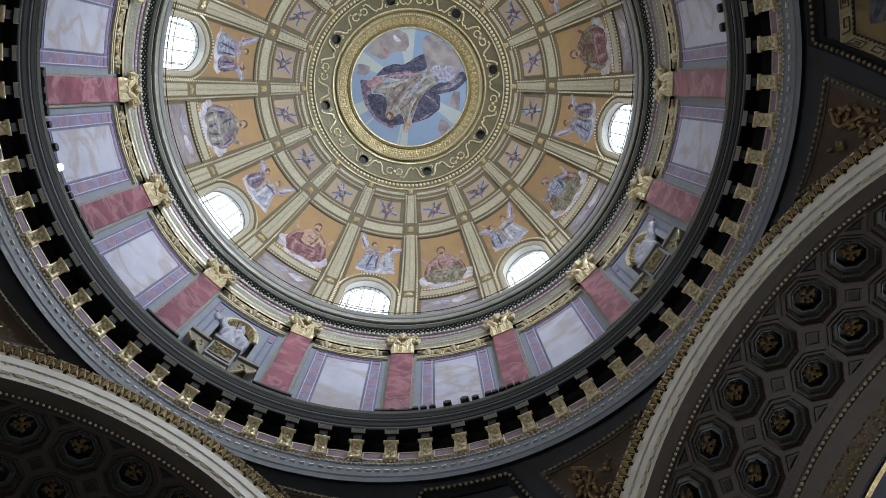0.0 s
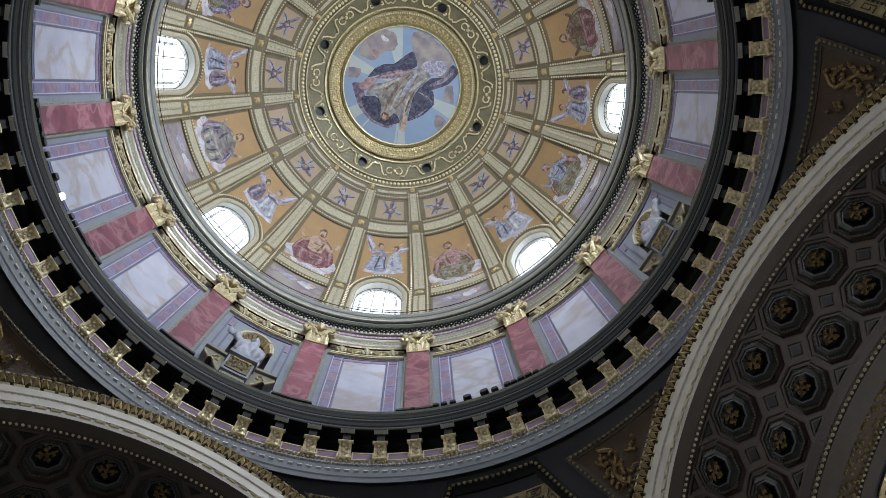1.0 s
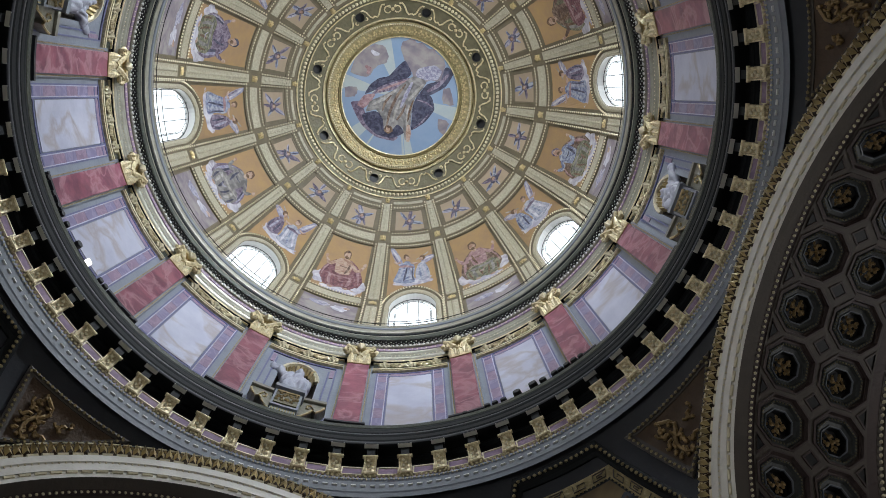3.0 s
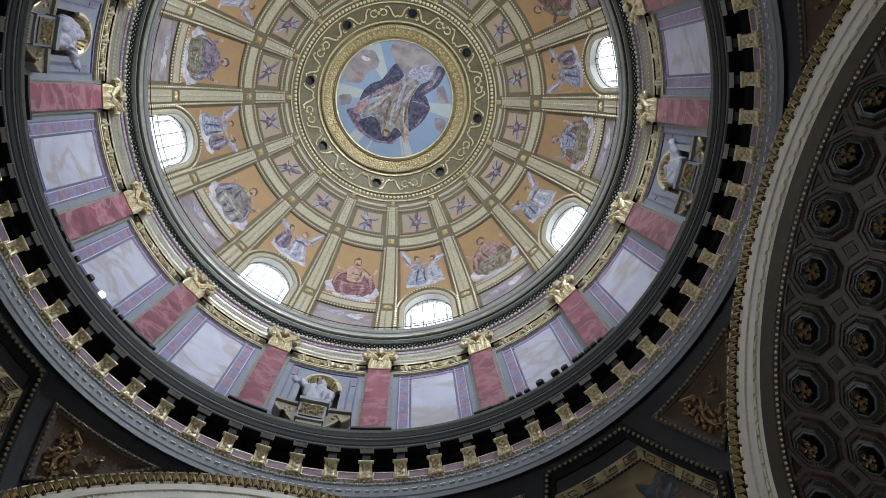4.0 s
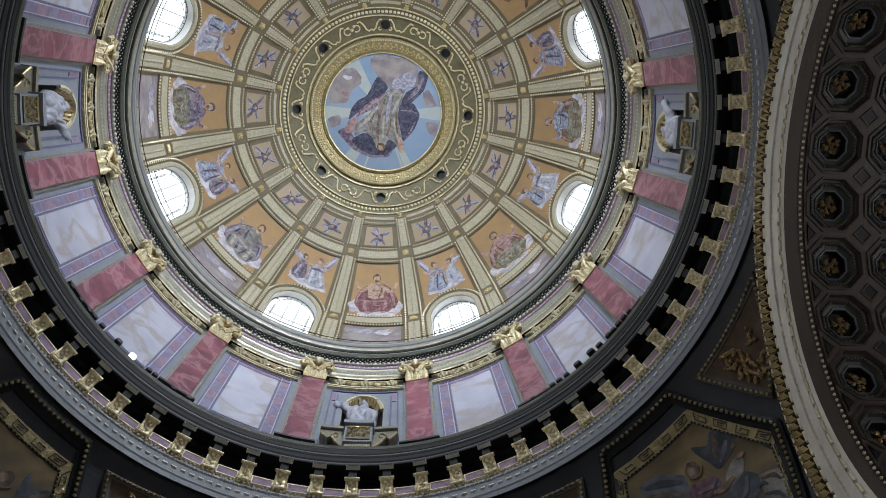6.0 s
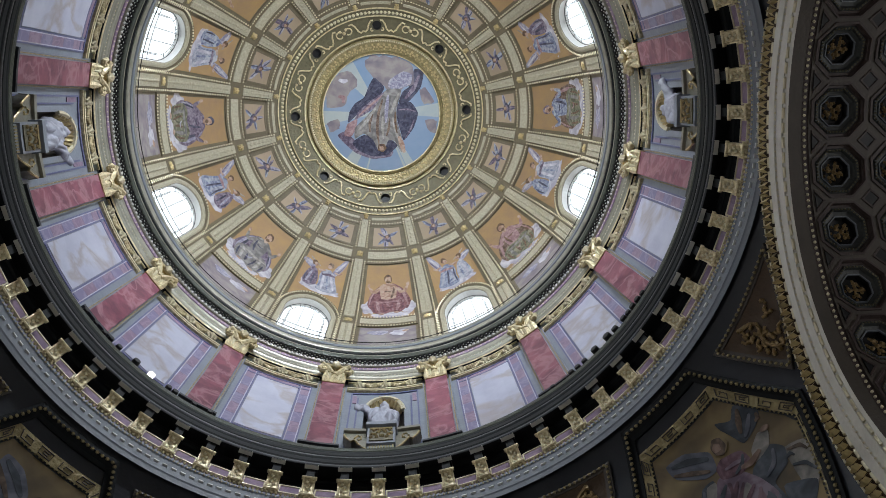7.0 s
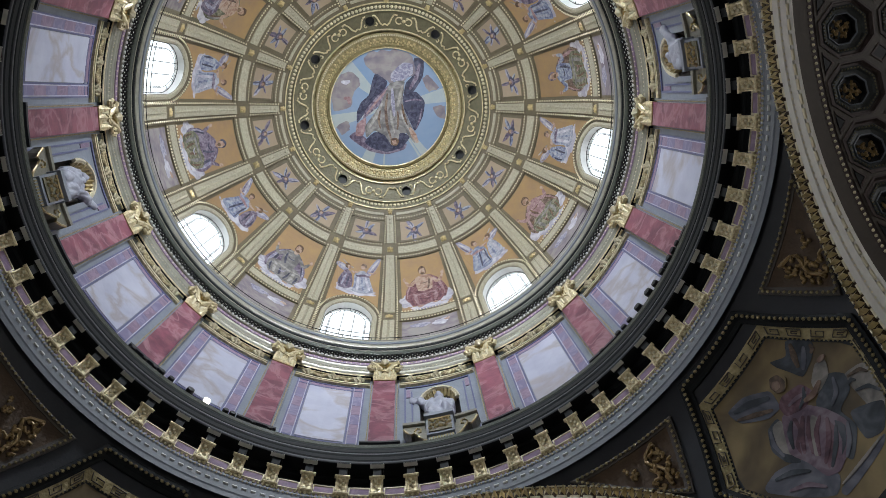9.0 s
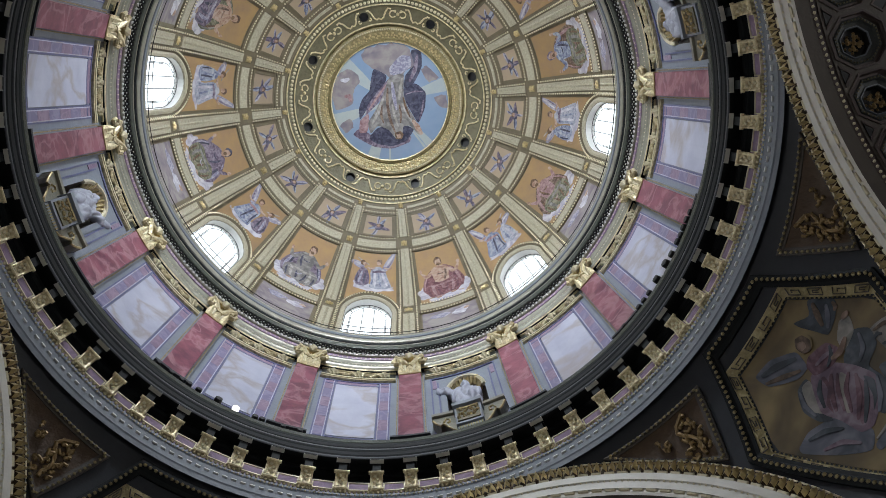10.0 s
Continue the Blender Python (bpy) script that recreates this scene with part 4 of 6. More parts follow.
layers = [("ray", ray_wedge(d, h), "ray") for d, h in ((135, 9), (192, 7), (245, 6), (262, 1.0), (300, 1.2), (306, 4), (10, 7))]
layers += [
    ("cloud", q((112, 335), (112, 220), (165, 145), (230, 125), (280, 190), (228, 240), (218, 318)), "smoke"),
    ("cloud_light", qs(12, (165, 180), (195, 190), (220, 178)), "cloud"),
    ("cloud_light", qs(14, (172, 268), (210, 262), (205, 305)), "c_rose"),
    ("cloud", q((128, 415), (190, 380), (205, 432), (155, 465)), "smoke"),
    ("cloud", q((640, 330), (712, 322), (712, 402), (670, 385)), "smoke"),
    ("cloud", q((595, 180), (630, 160), (692, 240), (625, 255)), "smoke"),
    ("mantle", q((555, 70), (612, 80), (604, 170), (545, 255), (492, 268), (508, 200), (550, 165)), "c_indigo"),
    ("mantle_fold", qs(12, (590, 90), (570, 180), (520, 245)), "c_violet"),
    ("cloud", q((285, 62), (350, 28), (470, 24), (555, 60), (565, 150), (505, 192), (430, 198), (365, 160), (310, 112)), "smoke"),
    ("cloud_light", q((300, 62), (372, 50), (405, 108), (365, 142), (312, 112)), "smoke"),
    ("cloud_light", q((430, 150), (500, 92), (552, 104), (550, 158), (484, 192), (430, 188)), "wing"),
    ("mantle", q((350, 140), (418, 190), (384, 252), (332, 292), (282, 352), (238, 405), (242, 340), (268, 290), (312, 258), (330, 190)), "c_night"),
    ("mantle_fold", qs(8, (372, 170), (340, 240), (270, 320)), "c_indigo"),
    ("mantle", q((412, 212), (442, 202), (400, 280), (335, 335), (268, 388), (290, 330), (350, 268)), "c_violet"),
    ("mantle_fold", qs(7, (420, 220), (350, 290), (285, 365)), "c_rose"),
    ("mantle", q((490, 262), (560, 244), (608, 300), (592, 382), (545, 462), (520, 402), (490, 330)), "c_night"),
    ("sleeve", q((488, 290), (545, 286), (548, 340), (512, 362)), "c_indigo"),
    ("mantle_fold", qs(5, (490, 300), (545, 285), (598, 296)), "c_violet"),
    ("mantle_fold", qs(5, (590, 330), (575, 400), (548, 450)), "c_violet"),
    ("hem", q((190, 470), (232, 440), (282, 480), (322, 530), (420, 545), (502, 515), (490, 550), (390, 575), (296, 552), (226, 502)), "c_violet"),
    ("mantle", q((270, 500), (330, 448), (480, 458), (522, 484), (472, 542), (392, 562), (312, 538)), "c_night"),
    ("cloth", q((226, 470), (238, 402), (292, 368), (286, 430), (268, 470)), "c_rose"),
    ("robe", q((425, 195), (508, 184), (486, 300), (500, 360), (530, 430), (556, 500), (540, 522), (500, 462), (462, 462), (455, 502), (420, 532), (385, 470), (330, 440), (285, 484), (278, 420), (330, 360), (372, 300), (402, 240)), "c_grey"),
    ("fold", qs(11, (436, 215), (434, 300), (442, 385)), "wing"),
    ("fold", qs(9, (494, 200), (472, 280), (458, 330)), "c_beige"),
    ("fold", qs(8, (412, 240), (392, 330), (396, 420), (420, 500)), "c_brown"),
    ("fold", qs(9, (385, 290), (345, 370), (295, 440)), "c_beige"),
    ("fold", qs(7, (370, 330), (350, 390), (365, 440)), "c_brown"),
    ("fold", qs(7, (458, 340), (462, 400), (450, 450)), "c_brown"),
    ("fold", qs(9, (470, 330), (492, 400), (530, 470)), "c_beige"),
    ("fold", qs(7, (420, 330), (422, 400), (440, 470)), "c_beige"),
    ("fold", qs(6, (482, 300), (488, 370), (510, 430)), "hair"),
    ("arm", qs(15, (515, 430), (538, 475), (560, 525)), "skin"),
    ("head", q((412, 490), (445, 485), (462, 505), (445, 530), (415, 525)), "hair"),
    ("face", q((420, 500), (442, 498), (446, 518), (425, 524)), "skin"),
]
for i, (name, outline, mat) in enumerate(layers):
    if name == "cloud":
        cx, cy = sum(x for x, y in outline) / len(outline), sum(y for x, y in outline) / len(outline)
        puffs = [1 + 0.13 * abs(math.sin(4.5 * math.atan2(y - cy, x - cx) + i)) + 0.06 * math.sin(11 * math.atan2(y - cy, x - cx)) for x, y in outline]
        outline = [(cx + (x - cx) * p * 0.92, cy + (y - cy) * p * 0.92) for (x, y), p in zip(outline, puffs)]
        outline = [(x, y) if math.hypot(x, y) < 0.985 else (x * 0.985 / math.hypot(x, y), y * 0.985 / math.hypot(x, y)) for x, y in outline]
    b = Build()
    b.plate(on_pic, outline, -0.05, 0.008 + 0.0006 * i)
    part(name, b, M[mat], pic)

# ---------------------------------------------------------------- drum
NICHES = (0, 4, 8, 12)


def niche_line(w=4.0, foot=26.5, spring=31.6, rise=1.5, n=16):
    return [(-w, foot)] + [(-w * math.cos(math.pi * i / n), spring + rise * math.sin(math.pi * i / n)) for i in range(n + 1)] + [(w, foot)]


b = Build()
for k in range(SECTORS):
    a = azim(k)
    h = STEP / 2
    if k in NICHES:
        holed(b, lambda u, z: on_drum(a + u, z), niche_line(), (-h, h, 24.5, 38.4), (0, 30))
    else:
        b.grid(lambda u, z: on_drum(a + u, z), span(-h, h, 8), [24.5, 30, 35, 38.4])
single("drum_wall", b, M["grey"], "round grey marble drum wall under the dome", "wall")

for k in range(SECTORS):
    a = azim(k + 0.5)
    on = lambda u, h, d: on_drum(a + u, h, d)
    pil = thing("pilaster", "veined red marble pilaster with a gilt leafy capital", "pilaster", "pilasters of the drum")
    b = Build()
    b.slab(on, [-3.0, -1.5, 0, 1.5, 3.0], [25.78, 34.0], 0, 0.16)
    part("backing", b, M["grey"], pil)
    b = Build()
    b.slab(on, [-2.35, -1.2, 0, 1.2, 2.35], [27.2, 34.1], 0.15, 0.32)
    part("shaft", b, M["red"], pil)
    for s in (-1, 1):
        b = Build()
        b.slab(on, sorted([s * 2.62, s * 2.82]), [27.2, 34.0], 0.15, 0.18)
        part("gilt_line", b, M["gold_dull"], pil, "thin gilt line")
    b = Build()
    for h0, h1, w, d in ((25.78, 26.9, 3.4, 0.5), (26.9, 27.02, 3.7, 0.62), (27.02, 27.14, 3.45, 0.52), (27.14, 27.28, 3.15, 0.42)):
        b.slab(on, [-w, 0, w], [h0, h1], 0, d)
    part("base", b, M["dark"], pil, "dark stepped base")
    # capital: bell, abacus, leaves and volutes
    cap = part("capital", Build(), M["gold"], pil, "gilt capital with leaves and scrolls")
    b = Build()
    b.slab(on, [-2.5, 0, 2.5], [33.95, 35.4], 0.1, 0.36)
    b.slab(on, [-3.3, -1.6, 0, 1.6, 3.3], [35.42, 35.68], 0.1, 0.55)
    cap.data = b.mesh("capital", M["gold"])
    for i, (u, h0, hh, w) in enumerate(((-1.9, 34.0, 0.75, 0.75), (0, 34.0, 0.85, 0.85), (1.9, 34.0, 0.75, 0.75), (-0.95, 34.3, 0.8, 0.7), (0.95, 34.3, 0.8, 0.7))):
        b = Build()
        rows_ = ((0, 0.7, 0.38), (0.3, 1.0, 0.44), (0.6, 0.85, 0.48), (0.85, 0.5, 0.56), (1.0, 0.15, 0.6))
        pts, fs = [], []
        for f, ww, d in rows_:
            pts += [on(u - w * ww, h0 + hh * f, d - 0.06), on(u, h0 + hh * f, d), on(u + w * ww, h0 + hh * f, d - 0.06)]
        for r_ in range(4):
            fs += [(3 * r_, 3 * r_ + 1, 3 * r_ + 4, 3 * r_ + 3), (3 * r_ + 1, 3 * r_ + 2, 3 * r_ + 5, 3 * r_ + 4)]
        b.add(pts, fs)
        part("leaf", b, M["leaf" if i < 3 else "gold_pale"], cap)
    for s in (-1, 1):
        b = Build()
        b.tube([on(s * u, h, d) for u, h, d in ((0.2, 34.6, 0.42), (0.9, 34.9, 0.46), (2.0, 35.25, 0.52), (3.2, 35.4, 0.58))], 0.12, sides=6)
        part("stem", b, M["leaf"], cap)
        b = Build()
        b.tube([on(s * (2.85 + 0.8 * f * math.cos(t)), 35.1 + 0.36 * f * math.sin(t), 0.5) for t, f in ((4.0, 1), (5.2, 1), (6.3, 1), (7.5, 0.9), (8.6, 0.7), (9.8, 0.5), (11, 0.3))], 0.1, sides=6)
        part("volute", b, M["leaf"], cap)
    b = Build()
    b.bead(on(0, 35.45, 0.6), 0.2)
    part("flower", b, M["gold_pale"], cap)

for k in range(SECTORS):
    a = azim(k)
    on = lambda u, h, d: on_drum(a + u, h, d)
    # frieze with festoons
    fr = thing("festoon_frieze", "gilt frieze panel with festoons and rosettes", "frieze", "friezes of the drum")
    b = Build()
    b.slab(on, span(-8.0, 8.0, 6), [34.2, 34.86], 0, 0.05)
    part("panel", b, M["moss"], fr)
    for h0, h1, d, mat in ((33.93, 34.02, 0.12, "leaf"), (34.1, 34.2, 0.13, "gold_pale"), (34.85, 34.92, 0.11, "leaf")):
        b = Build()
        b.slab(on, span(-8.1, 8.1, 6), [h0, h1], 0, d)
        part("gilt_moulding", b, M[mat], fr)
    for c in (-5.6, 0, 5.6):
        b = Build()
        b.bead(on(c, 34.53, 0.16), 0.15, 0.9)
        for i in range(7):
            t = 2 * math.pi * i / 7
            b.bead(on(c + 0.95 * math.cos(t), 34.53 + 0.2 * math.sin(t), 0.12), 0.085)
        part("rosette", b, M["gold_pale"], fr, "pale rosette", kind="stuff")
    for c in (-2.8, 2.8):
        b = Build()
        b.tube([on(c + 1.7 * f, 34.36 + 0.3 * f * f, 0.1) for f in span(-1, 1, 10)], 0.05, sides=5)
        for i in range(11):
            f = i / 10 * 2 - 1
            b.bead(on(c + 1.6 * f, 34.36 + 0.3 * f * f, 0.12), 0.06 + 0.05 * (1 - f * f))
        for i in range(8):
            b.tube([on(c + 1.4 * rng.uniform(-1, 1), 34.55 + 0.12 * rng.uniform(-1, 1), 0.06), on(c + 1.5 * rng.uniform(-1, 1), 34.6 + 0.2 * rng.uniform(-1, 1), 0.1)], 0.03)
        part("festoon", b, M["leaf"], fr, kind="stuff")
    if k not in NICHES:
        p = thing("marble_panel", "white veined marble panel framed in violet marble and blue lines", "panel", "panels of the drum")
        b = Build()
        b.slab(on, span(-4.35, 4.35, 4), [28.2, 33.32], 0, 0.05)
        part("slab", b, M["white"], p)
        for u0, u1 in ((-6.8, -4.9), (4.9, 6.8)):
            zs = span(27.0, 33.7, 7)
            for z_i, (z0, z1) in enumerate(zip(zs, zs[1:])):
                b = Build()
                b.slab(on, [u0, (u0 + u1) / 2, u1], [z0 + 0.004, z1 - 0.004], 0, 0.035)
                part("side_inlay", b, M["lilac" if z_i % 2 else "violet"], p)
        for z0, z1 in ((27.1, 28.0), (33.48, 33.72)):
            us = span(-4.2, 4.2, 3)
            for u0, u1 in zip(us, us[1:]):
                b = Build()
                b.slab(on, span(u0 + 0.02, u1 - 0.02, 2), [z0, z1], 0, 0.033)
                part("cross_inlay", b, M["violet"], p)
        for u in (-7.0, -4.65, 4.65, 7.0):
            b = Build()
            b.slab(on, [u - 0.15, u + 0.15], [26.8, 33.84], 0, 0.045)
            part("blue_line", b, M["blue"], p)
        for z in (26.95, 28.1, 33.4, 33.8):
            b = Build()
            b.slab(on, span(-7.0, 7.0, 6), [z - 0.045, z + 0.045], 0, 0.042)
            part("blue_line", b, M["blue"], p)
        for u in (-4.9, 4.9, -6.78, 6.78):
            b = Build()
            b.slab(on, [u - 0.09, u + 0.09], [27.0, 33.7], 0, 0.05)
            part("white_line", b, M["white"], p)

# niches with statues on bracketed pedestals
for n_i, k in enumerate(NICHES):
    a = azim(k)
    on = lambda u, h, d: on_drum(a + u, h, d)
    ni = thing("niche", "round-headed grey niche with a gilt shell rim and blue framing", "niche", "niches of the drum")
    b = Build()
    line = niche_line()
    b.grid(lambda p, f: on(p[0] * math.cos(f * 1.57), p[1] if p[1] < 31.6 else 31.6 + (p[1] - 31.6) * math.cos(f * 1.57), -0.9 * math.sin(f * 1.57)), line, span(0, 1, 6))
    # The recess's shade is put into the hollow's dark brown.
    part("hollow", b, M["dark_brown"], ni)
    b = Build()
    lo, hi = niche_line(4.05), niche_line(5.1, rise=1.75)
    b.grid(lambda i, p: on(lo[i][0] + (hi[i][0] - lo[i][0]) * p[0], lo[i][1] + (hi[i][1] - lo[i][1]) * p[0], p[1]), range(len(lo)), ((0, 0), (0, 0.08), (1, 0.06), (1, 0)))
    part("frame", b, M["grey"], ni)
    for u, top_h in ((-5.5, 33.2), (5.5, 33.2), (-6.9, 33.7), (6.9, 33.7)):
        b = Build()
        b.slab(on, [u - 0.15, u + 0.15], [27.0, top_h], 0, 0.05)
        part("blue_line", b, M["blue"], ni)
    b = Build()
    b.slab(on, span(-6.9, 6.9, 5), [33.66, 33.76], 0, 0.05)
    part("blue_line", b, M["blue"], ni)
    for s in (-1, 1):
        for us, hs in ((sorted([s * 5.8, s * 6.6]), [32.6, 33.5]), (sorted([s * 1.2, s * 6.6]), [26.6, 27.9])):
            b = Build()
            b.slab(on, us, hs, 0, 0.03)
            part("violet_inlay", b, M["violet"], ni)
    for i in range(11):
        t = math.pi * (0.06 + 0.88 * i / 10)
        b = Build()
        b.tube([on(3.9 * math.cos(t) * f, 31.75 + 1.5 * math.sin(t) * f, dd) for f, dd in ((0.99, 0.05), (0.88, 0.0), (0.74, -0.2))], 0.1, sides=5)
        part("shell_rib", b, M["gold"], ni)
    b = Build()
    b.tube([on(3.85 * math.cos(t), 31.6 + 1.5 * math.sin(t), 0.06) for t in span(0, math.pi, 18)], 0.09, sides=5)
    part("shell_rim", b, M["gold_pale"], ni, "gilt rim of the niche shell")
    ped = thing("statue_pedestal", "stone pedestal box with gilt scrolled side wings", "pedestal", "pedestals in the niches")
    b = Build()
    b.slab(on, span(-2.6, 2.6, 2), [26.9, 28.25], -0.3, 0.72)
    b.slab(on, span(-2.9, 2.9, 2), [28.25, 28.5], -0.3, 0.85)
    b.slab(on, span(-2.4, 2.4, 2), [26.6, 26.9], -0.3, 0.62)
    b.slab(on, span(-2.8, 2.8, 2), [28.5, 29.1], -0.5, 0.3)
    part("box", b, M["grey"], ped)
    b = Build()
    b.slab(on, span(-2.2, 2.2, 2), [27.05, 28.1], 0.7, 0.76)
    part("front_relief", b, M["olive"], ped, "gilt relief on the pedestal front")
    b = Build()
    for i in range(15):
        b.bead(on(-1.9 + 0.27 * i, 27.55 + 0.3 * math.sin(i * 1.7), 0.78), 0.07)
    b.tube([on(u, 28.0, 0.78) for u in (-2.1, 0, 2.1)], 0.05, sides=5)
    part("relief_leaves", b, M["gold"], ped, kind="stuff")
    b = Build()
    for i in range(9):
        b.slab(on, [-2.3 + i * 0.52, -2.05 + i * 0.52], [26.55, 26.75], 0.5, 0.7)
    part("dentils", b, M["gold_dull"], ped)
    for s in (-1, 1):
        wing = part("side_wing", Build(), M["grey"], ped)
        b = Build()
        prof = [(2.6, 28.6), (7.0, 28.6), (7.0, 28.3), (6.4, 28.0), (5.6, 27.75), (5.0, 27.9), (4.2, 27.55), (3.2, 27.2), (2.6, 27.1)]
        b.plate(on, [(s * u, h) for u, h in prof], 0.0, 0.4)
        b.plate(on, [(s * u, h) for u, h in ((2.6, 28.55), (7.2, 28.55), (7.2, 28.75), (2.6, 28.75))], 0.0, 0.5)
        wing.data = b.mesh("side_wing", M["lustre"])
        b = Build()
        b.tube([on(s * u, h, 0.42) for u, h in prof[2:]], 0.045, sides=6)
        b.tube([on(s * (4.3 + 0.7 * f * math.cos(t)), 28.05 + 0.25 * f * math.sin(t), 0.42) for t, f in ((0, 1), (1.2, 1), (2.4, .9), (3.6, .7), (4.8, .5))], 0.04, sides=5)
        part("scroll", b, M["gold"], wing, "gilt scroll")
    # statue: one plain draped shape
    bm = bmesh.new()
    lumps = [((0, -0.1, 0.6), (0.62, 0.45, 0.8)), ((0, -0.15, 1.75), (0.5, 0.36, 1.05)), ((0.05, -0.2, 3.05), (0.25, 0.26, 0.36)), ((-0.42, -0.1, 2.1), (0.2, 0.24, 0.65)),
             ((0.45, -0.1, 1.95), (0.2, 0.24, 0.7)), ((-0.82, -0.05, 2.55), (0.25, 0.2, 0.85)), ((0.3, 0.05, 0.8), (0.3, 0.36, 0.7)), ((-0.25, 0.1, 0.75), (0.28, 0.34, 0.75)), ((0.0, -0.15, 2.65), (0.2, 0.2, 0.3))]
    for j, (c, r) in enumerate(lumps):
        tilt = Matrix.Rotation((-0.7 if j == 5 else 0.25 if j == 3 else -0.25 if j == 4 else 0) * (-1 if n_i % 2 == 0 else 1), 4, "Y")
        cx = -c[0] if n_i % 2 == 0 else c[0]
        bmesh.ops.create_icosphere(bm, subdivisions=3, radius=1.0, matrix=Matrix.Translation((cx, c[1], c[2])) @ tilt @ Matrix.Diagonal((*r, 1)))
    for v in bm.verts:
        n3 = noise.noise(Vector((v.co.x * 5, v.co.y * 5, v.co.z * 1.4 + k)))
        v.co += v.normal * 0.12 * n3
    me = bpy.data.meshes.new("statue")
    bm.to_mesh(me)
    bm.free()
    raw = bpy.data.objects.new("statue_form", me)
    scene.collection.objects.link(raw)
    fuse = raw.modifiers.new("fuse", "REMESH")
    fuse.mode, fuse.voxel_size = "VOXEL", 0.05
    me = bpy.data.meshes.new_from_object(raw.evaluated_get(bpy.context.evaluated_depsgraph_get()))
    me.name = "statue"
    bpy.data.objects.remove(raw)
    me.materials.clear()
    for v in me.vertices:
        c = v.co
        fold = 1 - 2.2 * abs(noise.noise(Vector((c.x * 4 + k + c.z * 1.2, c.y * 4, c.z * 0.7))))
        v.co = c + v.normal * (0.05 if c.z < 2.75 else 0.015) * fold
    me.materials.append(M["statue"])
    for pl in me.polygons:
        pl.use_smooth = True
    st = tagged(new("statue", me), "pale stone draped statue seated on its niche pedestal", "statue", "statues in the niches")
    st.matrix_world = Matrix.Translation(polar(DRUM_R - 0.12, a, up(29.05))) @ Matrix.Rotation(radians(a + 90), 4, "Z") @ Matrix.Diagonal((0.82, 0.95, 1.04, 1))

# ---------------------------------------------------------------- upper cornice
uc = thing("upper_cornice", "moulded round cornice with lattice and bead rows under the dome windows", "cornice", kind="structure")
for name, mat, pr in (
        # Painted shade: near-black strip beneath the architrave.
        ("groove", "ebony", [(10.97, 34.8), (10.97, 35.02), (10.9, 35.03), (10.86, 35.03)]),
        ("architrave", "lustre", [(10.86, 35.03), (10.85, 35.16), (10.84, 35.2), (10.82, 35.34), (10.78, 35.42), (10.775, 35.5), (10.77, 35.56), (10.745, 35.64), (10.72, 35.78), (10.68, 35.86), (10.68, 35.88)]),
        ("red_strip", "violet", [(10.68, 35.88), (10.65, 35.89), (10.63, 35.92), (10.61, 36.0), (10.60, 36.04)]),
        ("bead_shelf", "lustre", [(10.60, 36.04), (10.56, 36.05), (10.52, 36.08), (10.49, 36.13)]),
        ("lattice_ground", "moss", [(10.49, 36.13), (10.47, 36.15), (10.32, 36.27)]),
        ("soffit", "moss", [(10.32, 36.27), (10.29, 36.28), (10.25, 36.33), (10.22, 36.42), (10.2, 36.47)]),
        # Pale fillet, lip and edge roll paint the moulding's highlights.
        ("fillet", "lustre", [(10.2, 36.47), (10.185, 36.48), (10.175, 36.52)]),
        ("cove", "ebony", [(10.175, 36.52), (10.15, 36.53), (10.12, 36.58), (10.11, 36.62)]),
        ("lip", "lustre", [(10.11, 36.62), (10.08, 36.63), (10.045, 36.68), (10.02, 36.75), (10.0, 36.84)]),
        ("edge", "slate", [(10.0, 36.84), (9.97, 36.86), (9.955, 36.9), (9.95, 37.08)]),
        ("edge_roll", "lustre", [(9.95, 37.08), (9.935, 37.1), (9.93, 37.18), (9.94, 37.26)]),
        ("top", "dark", [(9.94, 37.26), (9.96, 37.4), (10.02, 37.5), (DOME_R, 37.55)])):
    part(name, revolve(pr), M[mat], uc)
b = Build()
bead_run(b, lambda t: polar(10.5, 360 * t, up(36.12)), 2 * math.pi * 10.5, 0.19, 0.07)
part("bead_row", b, M["plaster"], uc, "row of bright beads", kind="stuff")
n = 300
b = Build()
for i in range(n):
    for row, (r, h) in enumerate(((10.435, 36.175), (10.385, 36.215), (10.335, 36.255))):
        b.bead(polar(r, 360 * (i + 0.5 * (row % 2)) / n, up(h)), 0.075, 0.6)
# No real openings: black studs carry their shade as colour.
part("lattice", b, M["black"], uc, "black studs painting the shade in the stone lattice's openings", kind="stuff")
b = Build()
for i in range(n):
    for row, (r, h) in enumerate(((10.46, 36.15), (10.41, 36.19), (10.36, 36.23))):
        b.bead(polar(r, 360 * (i + 0.5 * (row % 2)) / n, up(h)), 0.035, 1.0)
part("lattice_knot", b, M["plaster"], uc, "pale knots of the stone lattice", kind="stuff")
b = Build()
bead_run(b, lambda t: polar(10.625, 360 * t, up(35.95)), 2 * math.pi * 10.6, 0.2, 0.035)
bead_run(b, lambda t: polar(10.77, 360 * t, up(35.52)), 2 * math.pi * 10.8, 0.16, 0.03)
part("fine_beads", b, M["gold_pale"], uc, kind="stuff")
b = Build()
b.grid(lambda a, p: polar(p[0], a, up(p[1])), [3 * i for i in range(120)], ((10.855, 35.05), (10.835, 35.08), (10.84, 35.17)), True)
part("gilt_fillet", b, M["leaf"], uc)
rail = thing("cornice_rail", "thin dark iron rail on top of the cornice", "rail")
b = Build()
b.tube([polar(10.03, 3 * i, up(38.0)) for i in range(120)], 0.02, True)
part("handrail", b, M["black"], rail)
